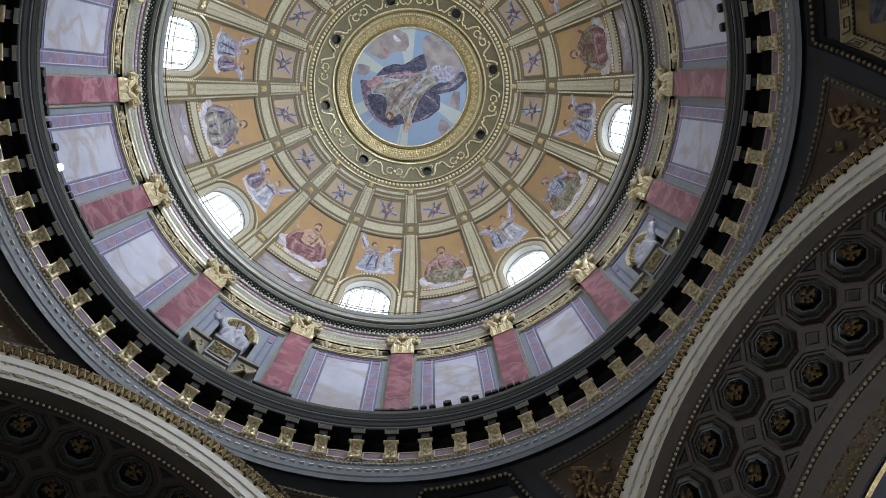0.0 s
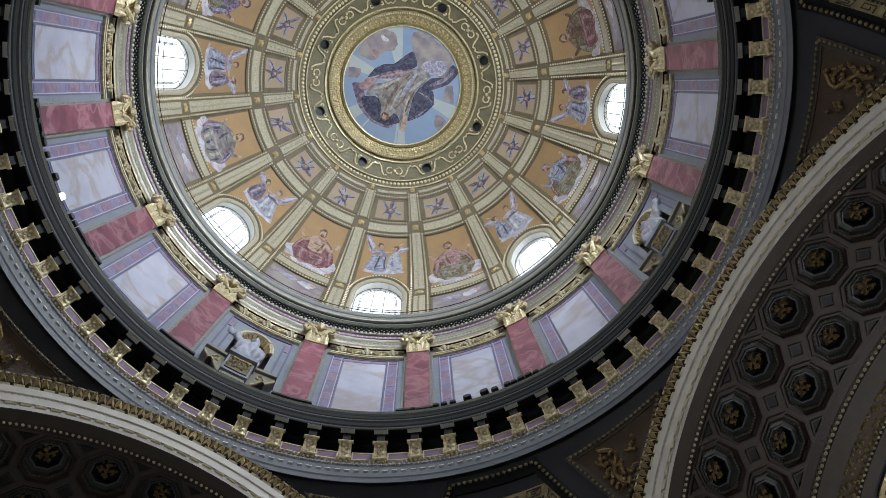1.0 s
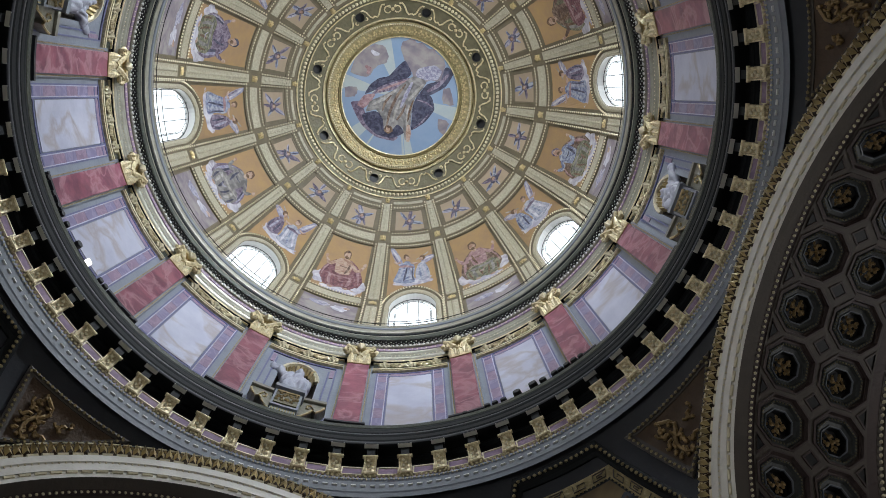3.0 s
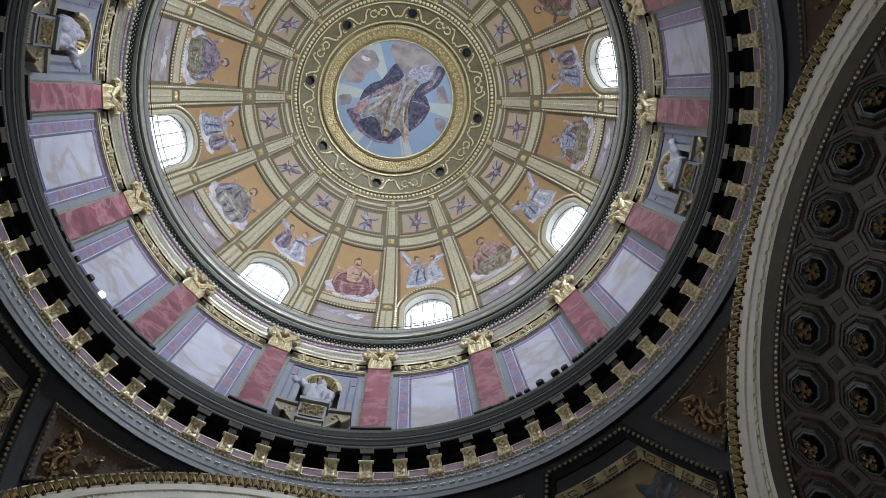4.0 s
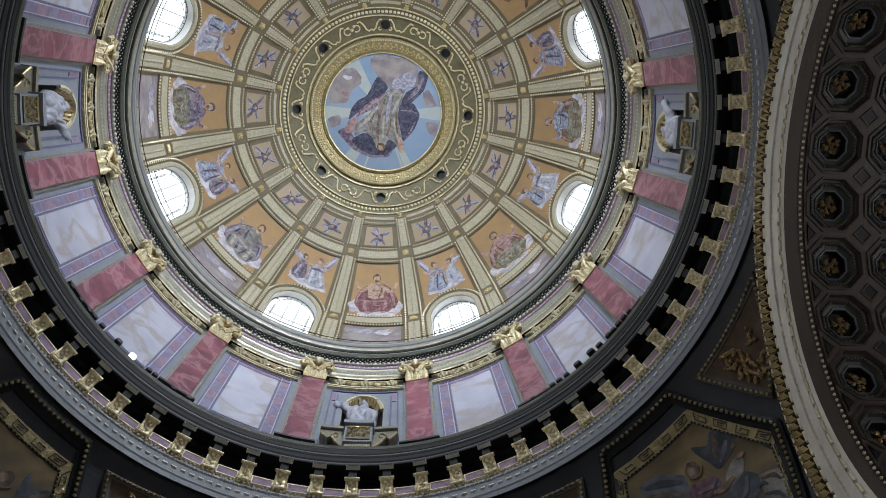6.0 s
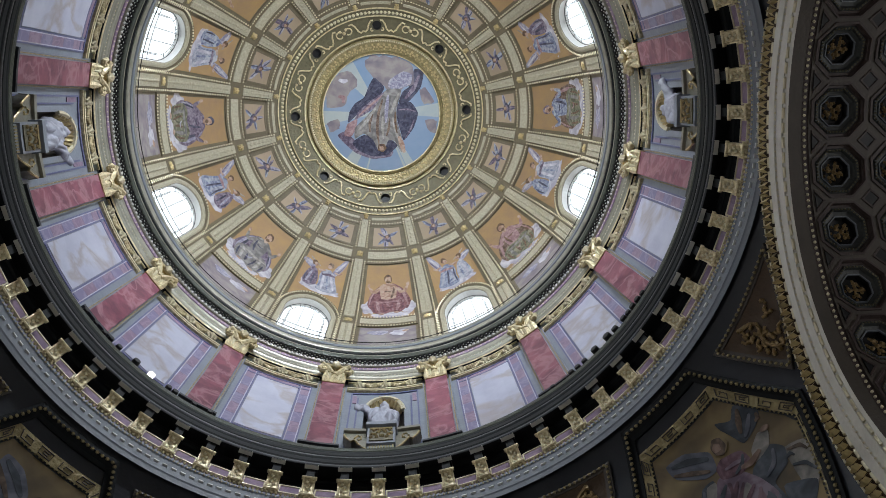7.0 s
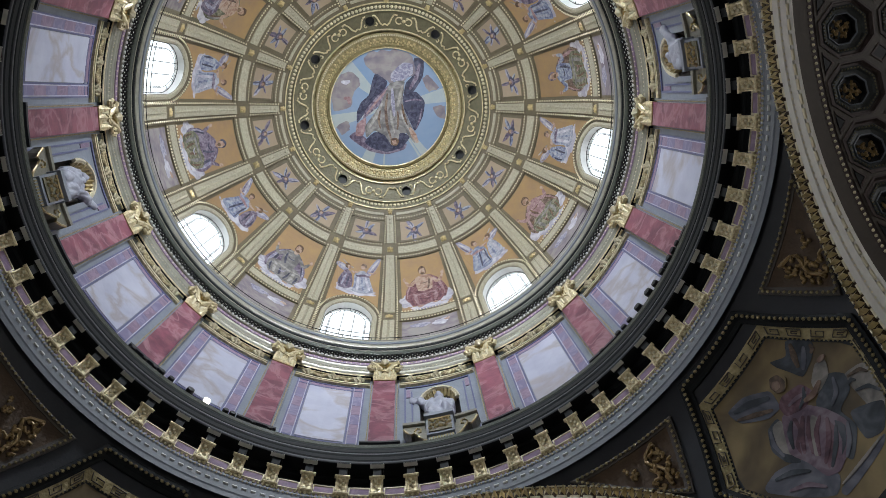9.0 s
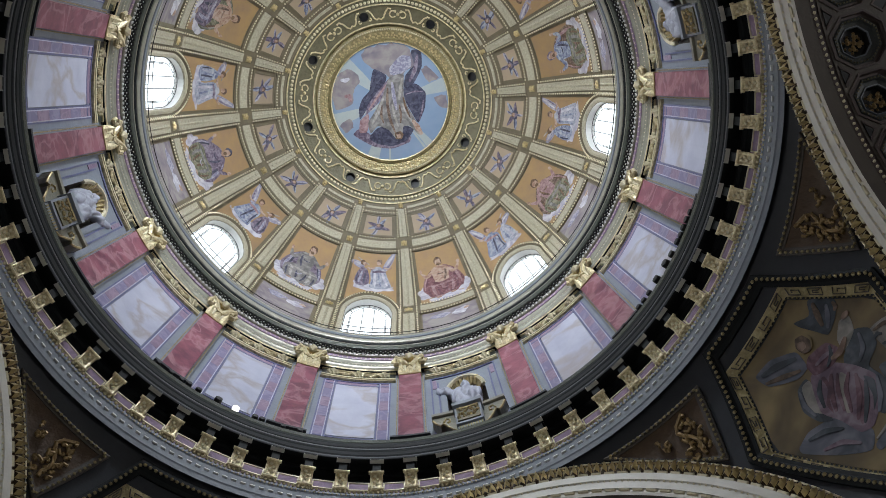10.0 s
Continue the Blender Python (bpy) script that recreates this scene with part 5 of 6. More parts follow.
for i in range(48):
    b = Build()
    b.tube([polar(10.03, 7.5 * i, up(37.48)), polar(10.03, 7.5 * i, up(38.0))], 0.015)
    part("post", b, M["black"], rail)

# ---------------------------------------------------------------- gallery cornice and consoles
gc = thing("gallery_cornice", "dark moulded cornice of the round gallery", "cornice", kind="structure")
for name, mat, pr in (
        # Bed mould and soffit: shade under the overhang put into the near-black.
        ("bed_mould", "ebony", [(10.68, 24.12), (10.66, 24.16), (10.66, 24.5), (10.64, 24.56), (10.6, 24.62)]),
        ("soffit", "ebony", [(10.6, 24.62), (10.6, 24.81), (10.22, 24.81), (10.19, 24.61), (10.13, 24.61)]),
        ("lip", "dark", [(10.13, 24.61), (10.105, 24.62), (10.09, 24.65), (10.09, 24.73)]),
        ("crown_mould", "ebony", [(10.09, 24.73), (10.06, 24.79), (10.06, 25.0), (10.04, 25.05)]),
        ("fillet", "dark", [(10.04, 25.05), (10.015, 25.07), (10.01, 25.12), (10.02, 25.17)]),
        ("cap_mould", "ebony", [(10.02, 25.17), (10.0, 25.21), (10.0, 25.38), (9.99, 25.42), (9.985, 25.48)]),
        # Lighter greenish fillet paints the cornice's olive highlight line.
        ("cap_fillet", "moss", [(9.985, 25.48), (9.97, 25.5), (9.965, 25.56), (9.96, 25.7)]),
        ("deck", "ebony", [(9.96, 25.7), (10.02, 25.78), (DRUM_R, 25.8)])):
    part(name, revolve(pr), M[mat], gc)
rf = thing("ring_frieze", "ring frieze above the pendentives with beads and violet panels", "frieze", kind="structure")
for name, mat, pr in (
        ("lower_band", "slate", [(RING_R + 0.05, 22.2), (10.6, 22.35), (10.57, 22.4), (10.57, 22.85), (10.6, 22.9), (10.6, 23.1)]),
        ("upper_band", "grey", [(10.6, 23.1), (10.56, 23.14), (10.56, 23.22), (10.6, 23.26), (10.64, 23.42)]),
        ("wall", "violet", [(10.64, 23.42), (10.66, 23.45), (10.66, 24.14)])):
    part(name, revolve(pr), M[mat], rf)
b = Build()
bead_run(b, lambda t: polar(10.58, 360 * t, up(23.36)), 2 * math.pi * 10.6, 0.135, 0.052)
part("bead_row", b, M["leaf"], rf, "row of gilt beads", kind="stuff")
b = Build()
bead_run(b, lambda t: polar(10.55, 360 * t, up(23.12)), 2 * math.pi * 10.6, 0.13, 0.035)
part("fine_beads", b, M["gold_pale"], rf, kind="stuff")
b = Build()
n = 250
for i in range(n):
    b.slab(lambda u, h, d: polar(10.57 - d, u, up(h)), [360 * i / n, 360 * (i + 0.55) / n], [22.68, 22.73], 0, 0.05)
part("dashes", b, M["plaster"], rf, "row of white dashes", kind="stuff")

console = thing("console", "gilt scrolled console under the gallery with a stone cap", "console", "consoles of the gallery")
local = lambda r, y, h: Vector((r, y, up(h)))
b = Build()
sec = [(10.62, 23.42), (10.55, 23.43), (10.5, 23.5), (10.46, 23.62), (10.43, 23.75), (10.37, 23.88), (10.28, 23.95), (10.22, 24.0), (10.24, 24.08), (10.62, 24.1)]
for y0, y1, g in ((-0.15, 0.15, 0.0),):
    n = len(sec)
    b.add([local(r, y, h) for y in (y0, y1) for r, h in sec], [tuple(range(n))[::-1], tuple(range(n, 2 * n))] + [(i, (i + 1) % n, n + (i + 1) % n, n + i) for i in range(n)])
part("scroll_body", b, M["leaf"], console)
b = Build()
for y in (-0.155, 0.155):
    b = Build()
    b.tube([local(r, y, h - 0.01) for r, h in sec[:8]], 0.035, sides=5)
    part("edge_roll", b, M["leaf"], console)
for r, h in ((10.26, 24.0), (10.53, 23.47)):
    b = Build()
    b.tube([local(r, -0.225, h), local(r, -0.15, h), local(r, 0.15, h), local(r, 0.225, h)], 0.055, sides=8)
    part("roll_end", b, M["leaf"], console)
b = Build()
for i in range(5):
    b.bead(local(10.5 - 0.04 * i, 0.04 * (-1) ** i, 23.53 + 0.09 * i), 0.06)
part("leaf", b, M["gold_pale"], console)
# Neck and beam coloured near-black for the shadow they stand in.
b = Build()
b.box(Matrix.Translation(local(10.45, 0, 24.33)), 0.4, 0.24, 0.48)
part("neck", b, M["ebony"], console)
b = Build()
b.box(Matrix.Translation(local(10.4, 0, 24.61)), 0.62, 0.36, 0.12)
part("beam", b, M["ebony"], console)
b = Build()
b.box(Matrix.Translation(local(10.16, 0, 24.58)), 0.13, 0.42, 0.07, 0.9)
part("cap", b, M["silver"], console, "pale grey stone cap")
for j in range(1, 64):
    copy_thing(console, Matrix.Rotation(radians(azim(j / 4)), 4, "Z"))
console.matrix_world = Matrix.Rotation(radians(azim(0)), 4, "Z")
for j in range(64):
    a = azim(j / 4 + 0.125)
    p = thing("frieze_panel", "violet marble frieze panel with a gilt rim between consoles", "panel", "frieze panels of the gallery")
    on = lambda u, h, d: polar(10.66 - d, a + u, up(h))
    b = Build()
    b.slab(on, [-1.45, 0, 1.45], [23.6, 23.98], 0, 0.03)
    part("slab", b, M["violet"], p)
    b = Build()
    b.slab(on, [-1.75, 1.75], [23.55, 23.6], 0, 0.05)
    b.slab(on, [-1.75, 1.75], [24.0, 24.05], 0, 0.05)
    for u in (-1.62, 1.62):
        b.slab(on, [u - 0.1, u + 0.1], [23.55, 24.03], 0, 0.05)
    part("rim", b, M["gold_pale"], p)

# floodlights and small lamps on the gallery edge
for kk, size in ((1.487, .6), (1.60, .5), (1.674, .7), (1.74, .7), (1.812, .7), (1.934, .9), (2.077, .95), (2.164, .8), (2.272, .8), (2.33, .75), (2.392, .8), (2.458, .8),
                 (2.522, .7), (-2.62, .6), (-2.5, .6), (-2.40, .6), (-2.333, .7), (-2.244, .7), (-2.071, .85), (-1.918, .75), (-1.752, .7), (-1.693, .7), (-1.519, .6), (-1.379, .6),
                 (6.049, .9), (5.908, .9)):
    lit = kk == -1.918
    fl = thing("floodlight", "small white lit floodlight on the gallery edge" if lit else "small black floodlight on the gallery edge", "floodlight", "floodlights on the gallery")
    fl.matrix_world = Matrix.Translation(polar(10.11, azim(kk), up(25.79))) @ Matrix.Rotation(radians(azim(kk)), 4, "Z")
    b = Build()
    r = 0.15 * size
    b.grid(lambda t, f: Vector((0.08 - (r * 1.5 + 0.08) * f[0], r * f[1] * math.cos(t), 0.1 + r + r * f[1] * math.sin(t))), [math.pi * i / 8 for i in range(16)],
           ((-0.5, 0.02), (-0.4, 0.55), (-0.15, 0.9), (0.2, 1.0), (0.7, 1.0), (0.95, 0.9), (1.0, 0.02)), True)
    part("housing", b, M["lamp_white"] if lit else M["black"], fl)
    b = Build()
    for s in (-1, 1):
        b.tube([(0, s * r * 1.05, 0.1 + r), (0, s * r * 1.05, 0.05)], 0.015)
    b.box(Matrix.Translation((0, 0, 0.025)), 0.16, 0.1 + 2 * r, 0.05)
    part("yoke", b, M["black"], fl)

# ---------------------------------------------------------------- pendentives
BALL = math.hypot(ARCH_D, ARCH_R)


def on_ball(a, e, d=0.0):
    r = BALL - d
    return polar(r * math.cos(radians(e)), a, up(ARCH_Z) + r * math.sin(radians(e)))


b = Build()
for j in range(4):
    turn = Matrix.Rotation(radians(90 * j), 3, "Z")

    def pend(u, f):
        c = radians(90 * f)
        hx = math.hypot(ARCH_D, ARCH_R * math.sin(c))
        edge = math.atan2(ARCH_R * math.sin(c), ARCH_D)
        az = math.pi / 4 + u * (math.pi / 4 - edge)
        return turn @ Vector((hx * math.cos(az), hx * math.sin(az), 0)) + Vector((0, 0, up(ARCH_Z) + ARCH_R * math.cos(c)))
    b.grid(pend, span(-1, 1, 24), [f ** 1.3 for f in span(0, 1, 28)])
single("pendentive_wall", b, M["dark"], "dark stone pendentives between the four arches", "pendentive", smooth=True)


def frame_loop(b, on, pts, w, d, closed=True):
    """A moulded frame of width w (degrees) along the corner points."""
    n = len(pts)
    cx, cy = sum(p[0] for p in pts) / n, sum(p[1] for p in pts) / n
    inner = [(cx + (x - cx) * (1 - w), cy + (y - cy) * (1 - w)) for x, y in pts]
    for i in range(n):
        j = (i + 1) % n
        steps = 8
        rows = []
        for s in range(steps + 1):
            t = s / steps
            o = (pts[i][0] * (1 - t) + pts[j][0] * t, pts[i][1] * (1 - t) + pts[j][1] * t)
            q_ = (inner[i][0] * (1 - t) + inner[j][0] * t, inner[i][1] * (1 - t) + inner[j][1] * t)
            rows.append((o, q_))
        b.grid(lambda r, p: on(r[0][0] + (r[1][0] - r[0][0]) * p[0], r[0][1] + (r[1][1] - r[0][1]) * p[0], p[1]), rows, ((0, 0), (0, d), (0.35, d * 1.3), (0.7, d * 0.7), (1, d * 0.6), (1, 0)))
    return inner


def along(on, pts, gap, d, r, b):
    """Beads along a closed polygon."""
    n = len(pts)
    for i in range(n):
        (x1, y1), (x2, y2) = pts[i], pts[(i + 1) % n]
        length = (on(x1, y1, d) - on(x2, y2, d)).length
        bead_run(b, lambda t: on(x1 + (x2 - x1) * t, y1 + (y2 - y1) * t, d), length, gap, r)


TRI = [(10.35, 33.75), (27.2, 34.5), (14.4, 24.6)]
OUTER = [(-6.6, 35.6), (6.6, 35.6), (13.0, 22.6), (5.0, 7.3), (-5.0, 7.3), (-13.0, 22.6)]
PICT = [(-5.7, 30.4), (5.7, 30.4), (10.0, 21.5), (3.6, 8.6), (-3.6, 8.6), (-10.0, 21.5)]


def scaled(pts, f):
    n = len(pts)
    cx, cy = sum(p[0] for p in pts) / n, sum(p[1] for p in pts) / n
    return [(cx + (x - cx) * f, cy + (y - cy) * f) for x, y in pts]


for j in range(4):
    a = azim(2 + 4 * j)
    on = lambda u, e, d: on_ball(a + u, e, d)
    for s in (1, -1):
        tri = thing("relief_panel", "triangular gilt leaf relief panel in a dark beaded frame", "relief", "relief panels of the pendentives")
        pts = [(s * u, e) for u, e in TRI]
        b = Build()
        inner = frame_loop(b, on, pts, 0.2, 0.09)
        part("frame", b, M["dark_brown"], tri)
        b = Build()
        along(on, scaled(pts, 0.93), 0.15, 0.12, 0.05, b)
        part("bead_row", b, M["gold_dull"], tri, kind="stuff")
        b = Build()
        mid = lambda f, g: (inner[0][0] * (1 - f) * (1 - g) + inner[1][0] * f * (1 - g) + inner[2][0] * g, inner[0][1] * (1 - f) * (1 - g) + inner[1][1] * f * (1 - g) + inner[2][1] * g)
        b.grid(lambda f, g: on(*mid(f, g), 0.02), span(0, 1, 8), span(0, 0.999, 8))
        part("ground", b, M["relief_ground"], tri)
        b = Build()
        rr = random.Random(11)
        stem = [mid(0.25 + 0.3 * g + 0.12 * math.sin(7 * g), 0.1 + 0.75 * g) for g in span(0, 1, 8)]
        b.tube([on(x, y, 0.07) for x, y in stem], 0.06, sides=5)
        for i in range(26):
            f, g = rr.uniform(0.12, 0.85), rr.uniform(0.08, 0.8)
            x, y = mid(f, g)
            t = rr.uniform(0, 6.28)
            ln_ = rr.uniform(0.5, 1.1)
            b.tube([on(x + ln_ * q_ * math.cos(t + q_ * 1.2), y + ln_ * q_ * 0.8 * math.sin(t + q_ * 1.2), 0.06 + 0.05 * q_) for q_ in (0, 0.5, 1.0)], 0.045, sides=5)
            b.bead(on(x, y, 0.08), 0.07)
        part("leaf_relief", b, M["bronze"], tri, "gilt leaf and stem relief")
    big = thing("pendentive_picture", "dark gold-ground painting with mauve draped shape in a fret frame", "painting", "pendentive paintings")
    b = Build()
    frame_loop(b, on, OUTER, 0.13, 0.12)
    part("outer_frame", b, M["ebony"], big)
    b = Build()
    along(on, scaled(OUTER, 0.95), 0.15, 0.16, 0.058, b)
    along(on, scaled(PICT, 1.02), 0.12, 0.06, 0.03, b)
    part("bead_row", b, M["gold_dull"], big, kind="stuff")
    n = len(PICT)
    band_o, band_i = scaled(PICT, 1.17), scaled(PICT, 1.03)
    for i in range(n):
        i2 = (i + 1) % n
        lerp = lambda P, t: (P[i][0] * (1 - t) + P[i2][0] * t, P[i][1] * (1 - t) + P[i2][1] * t)
        b = Build()
        b.grid(lambda t, f: on(*[lerp(band_o, t)[c] * (1 - f) + lerp(band_i, t)[c] * f for c in (0, 1)], 0.04), span(0, 1, 8), (0, 1))
        part("fret_band", b, M["gold_dull"], big, "gilt band with a key fret")
    b = Build()
    for i in range(n):
        i2 = (i + 1) % n
        lerp = lambda t, f: tuple((band_o[i][c] * (1 - t) + band_o[i2][c] * t) * (1 - f) + (band_i[i][c] * (1 - t) + band_i[i2][c] * t) * f for c in (0, 1))
        length = (on(*lerp(0, .5), 0) - on(*lerp(1, .5), 0)).length
        m_ = max(2, int(length / 0.5))
        for c in range(m_):
            t0, dt = (c + 0.5) / m_, 0.5 / m_
            key = [(0.25, .2), (0.25, .8), (-0.3, .8), (-0.3, .35), (0.05, .35), (0.05, .6)] if c % 2 else [(-.3, .2), (.3, .2), (.3, .8), (-.3, .8), (-.3, .2), (-.12, .4), (.12, .4), (.12, .6), (-.12, .6)]
            b.tube([on(*lerp(t0 + dt * 2 * x, f), 0.06) for x, f in key], 0.018)
    part("fret", b, M["dark_brown"], big, "dark key fret", kind="stuff")
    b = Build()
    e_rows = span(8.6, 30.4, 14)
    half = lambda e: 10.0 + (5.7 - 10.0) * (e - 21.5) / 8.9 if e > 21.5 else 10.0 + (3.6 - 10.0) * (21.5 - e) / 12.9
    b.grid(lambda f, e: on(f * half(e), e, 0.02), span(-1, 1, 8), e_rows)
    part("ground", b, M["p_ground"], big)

    def fn(x, y, d):
        e = 22 + math.degrees(y / BALL)
        return on_ball(a + math.degrees(x / (BALL * math.cos(radians(e)))), e, d)
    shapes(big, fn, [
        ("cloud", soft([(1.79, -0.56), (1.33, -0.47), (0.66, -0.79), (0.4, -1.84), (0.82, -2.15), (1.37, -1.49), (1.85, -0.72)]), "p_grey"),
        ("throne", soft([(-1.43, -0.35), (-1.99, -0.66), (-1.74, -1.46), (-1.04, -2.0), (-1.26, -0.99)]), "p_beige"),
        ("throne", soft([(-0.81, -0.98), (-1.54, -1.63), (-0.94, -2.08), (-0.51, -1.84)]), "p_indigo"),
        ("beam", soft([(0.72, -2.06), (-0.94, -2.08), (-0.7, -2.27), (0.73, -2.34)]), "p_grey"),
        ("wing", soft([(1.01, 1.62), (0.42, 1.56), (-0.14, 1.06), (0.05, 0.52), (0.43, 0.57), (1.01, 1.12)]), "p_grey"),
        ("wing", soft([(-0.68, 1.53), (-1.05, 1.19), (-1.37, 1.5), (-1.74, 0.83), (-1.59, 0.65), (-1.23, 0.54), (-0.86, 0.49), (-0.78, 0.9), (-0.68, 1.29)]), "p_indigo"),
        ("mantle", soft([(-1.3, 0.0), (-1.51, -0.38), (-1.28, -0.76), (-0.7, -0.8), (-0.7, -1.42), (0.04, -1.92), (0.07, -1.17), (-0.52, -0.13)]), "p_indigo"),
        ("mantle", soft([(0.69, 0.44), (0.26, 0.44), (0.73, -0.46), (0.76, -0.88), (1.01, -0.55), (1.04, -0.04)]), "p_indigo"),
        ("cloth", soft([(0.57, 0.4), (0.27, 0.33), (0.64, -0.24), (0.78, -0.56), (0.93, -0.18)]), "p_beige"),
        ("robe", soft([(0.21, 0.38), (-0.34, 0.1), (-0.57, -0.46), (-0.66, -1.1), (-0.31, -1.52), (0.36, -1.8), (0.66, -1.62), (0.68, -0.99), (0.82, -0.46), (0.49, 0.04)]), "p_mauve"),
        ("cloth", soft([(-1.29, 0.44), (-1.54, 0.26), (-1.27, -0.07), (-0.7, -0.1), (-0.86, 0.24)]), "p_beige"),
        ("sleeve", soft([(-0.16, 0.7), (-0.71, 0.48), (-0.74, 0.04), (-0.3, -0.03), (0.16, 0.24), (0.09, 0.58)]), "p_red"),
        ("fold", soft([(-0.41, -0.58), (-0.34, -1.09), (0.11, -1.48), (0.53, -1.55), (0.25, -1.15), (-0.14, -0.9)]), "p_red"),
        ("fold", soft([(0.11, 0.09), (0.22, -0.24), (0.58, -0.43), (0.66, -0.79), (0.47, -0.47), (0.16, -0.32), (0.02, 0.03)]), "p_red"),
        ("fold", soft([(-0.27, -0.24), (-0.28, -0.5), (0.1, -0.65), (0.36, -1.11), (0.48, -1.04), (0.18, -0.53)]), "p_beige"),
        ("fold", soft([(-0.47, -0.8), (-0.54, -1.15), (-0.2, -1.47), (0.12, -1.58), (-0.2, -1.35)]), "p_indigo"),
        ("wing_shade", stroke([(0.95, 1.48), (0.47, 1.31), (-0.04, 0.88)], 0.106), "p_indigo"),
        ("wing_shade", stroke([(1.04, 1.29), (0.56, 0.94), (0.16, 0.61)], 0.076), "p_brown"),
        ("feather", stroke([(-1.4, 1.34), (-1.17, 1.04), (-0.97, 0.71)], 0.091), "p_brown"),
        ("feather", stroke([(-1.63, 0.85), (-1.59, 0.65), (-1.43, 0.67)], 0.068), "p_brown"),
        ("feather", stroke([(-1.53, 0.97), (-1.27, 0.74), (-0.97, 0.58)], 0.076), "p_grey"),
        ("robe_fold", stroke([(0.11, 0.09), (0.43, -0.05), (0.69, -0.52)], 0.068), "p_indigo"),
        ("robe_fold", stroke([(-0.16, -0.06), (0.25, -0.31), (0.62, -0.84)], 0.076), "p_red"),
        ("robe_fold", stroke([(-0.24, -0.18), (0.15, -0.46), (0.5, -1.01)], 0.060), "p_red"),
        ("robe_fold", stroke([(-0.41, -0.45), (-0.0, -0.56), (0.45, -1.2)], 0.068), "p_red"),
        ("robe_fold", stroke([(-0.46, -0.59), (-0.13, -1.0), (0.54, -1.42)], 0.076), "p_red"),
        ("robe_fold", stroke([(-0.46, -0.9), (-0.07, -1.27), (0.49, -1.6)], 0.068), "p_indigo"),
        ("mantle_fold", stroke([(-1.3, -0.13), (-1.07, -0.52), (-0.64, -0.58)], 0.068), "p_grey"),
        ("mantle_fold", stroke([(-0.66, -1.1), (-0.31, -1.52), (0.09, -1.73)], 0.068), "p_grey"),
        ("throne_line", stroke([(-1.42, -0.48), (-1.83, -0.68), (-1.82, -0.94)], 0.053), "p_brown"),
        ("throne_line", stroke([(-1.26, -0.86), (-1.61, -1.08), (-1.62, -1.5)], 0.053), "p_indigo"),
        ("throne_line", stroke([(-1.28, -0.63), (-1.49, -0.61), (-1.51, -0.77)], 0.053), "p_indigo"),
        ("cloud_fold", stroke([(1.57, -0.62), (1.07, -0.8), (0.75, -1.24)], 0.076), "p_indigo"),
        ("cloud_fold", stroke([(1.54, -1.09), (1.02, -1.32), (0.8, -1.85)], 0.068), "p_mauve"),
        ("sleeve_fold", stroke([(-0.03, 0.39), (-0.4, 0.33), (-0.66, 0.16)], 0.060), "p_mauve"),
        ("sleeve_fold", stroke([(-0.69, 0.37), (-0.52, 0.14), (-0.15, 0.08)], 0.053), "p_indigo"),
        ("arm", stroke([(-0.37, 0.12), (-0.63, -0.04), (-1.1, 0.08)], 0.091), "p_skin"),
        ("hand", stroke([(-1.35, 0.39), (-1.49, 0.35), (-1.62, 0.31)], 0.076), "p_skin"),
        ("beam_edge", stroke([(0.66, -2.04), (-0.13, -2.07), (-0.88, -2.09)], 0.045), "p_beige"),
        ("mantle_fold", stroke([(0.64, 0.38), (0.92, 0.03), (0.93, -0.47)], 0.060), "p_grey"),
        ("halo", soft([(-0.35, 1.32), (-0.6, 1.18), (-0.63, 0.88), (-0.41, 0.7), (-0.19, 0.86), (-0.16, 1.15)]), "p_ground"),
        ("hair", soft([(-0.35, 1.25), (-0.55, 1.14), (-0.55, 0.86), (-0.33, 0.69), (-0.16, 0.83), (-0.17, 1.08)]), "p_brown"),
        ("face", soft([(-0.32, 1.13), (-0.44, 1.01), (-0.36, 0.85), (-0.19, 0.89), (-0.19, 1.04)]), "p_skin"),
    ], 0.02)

# ---------------------------------------------------------------- arches and their soffits
def arch_pt(m, r, c, y):
    return m @ Vector((r * math.sin(radians(c)), -y, up(ARCH_Z) + r * math.cos(radians(c))))


STEPC, DEP = 12.5, 1.48
ROWS = (11.88, 13.36)


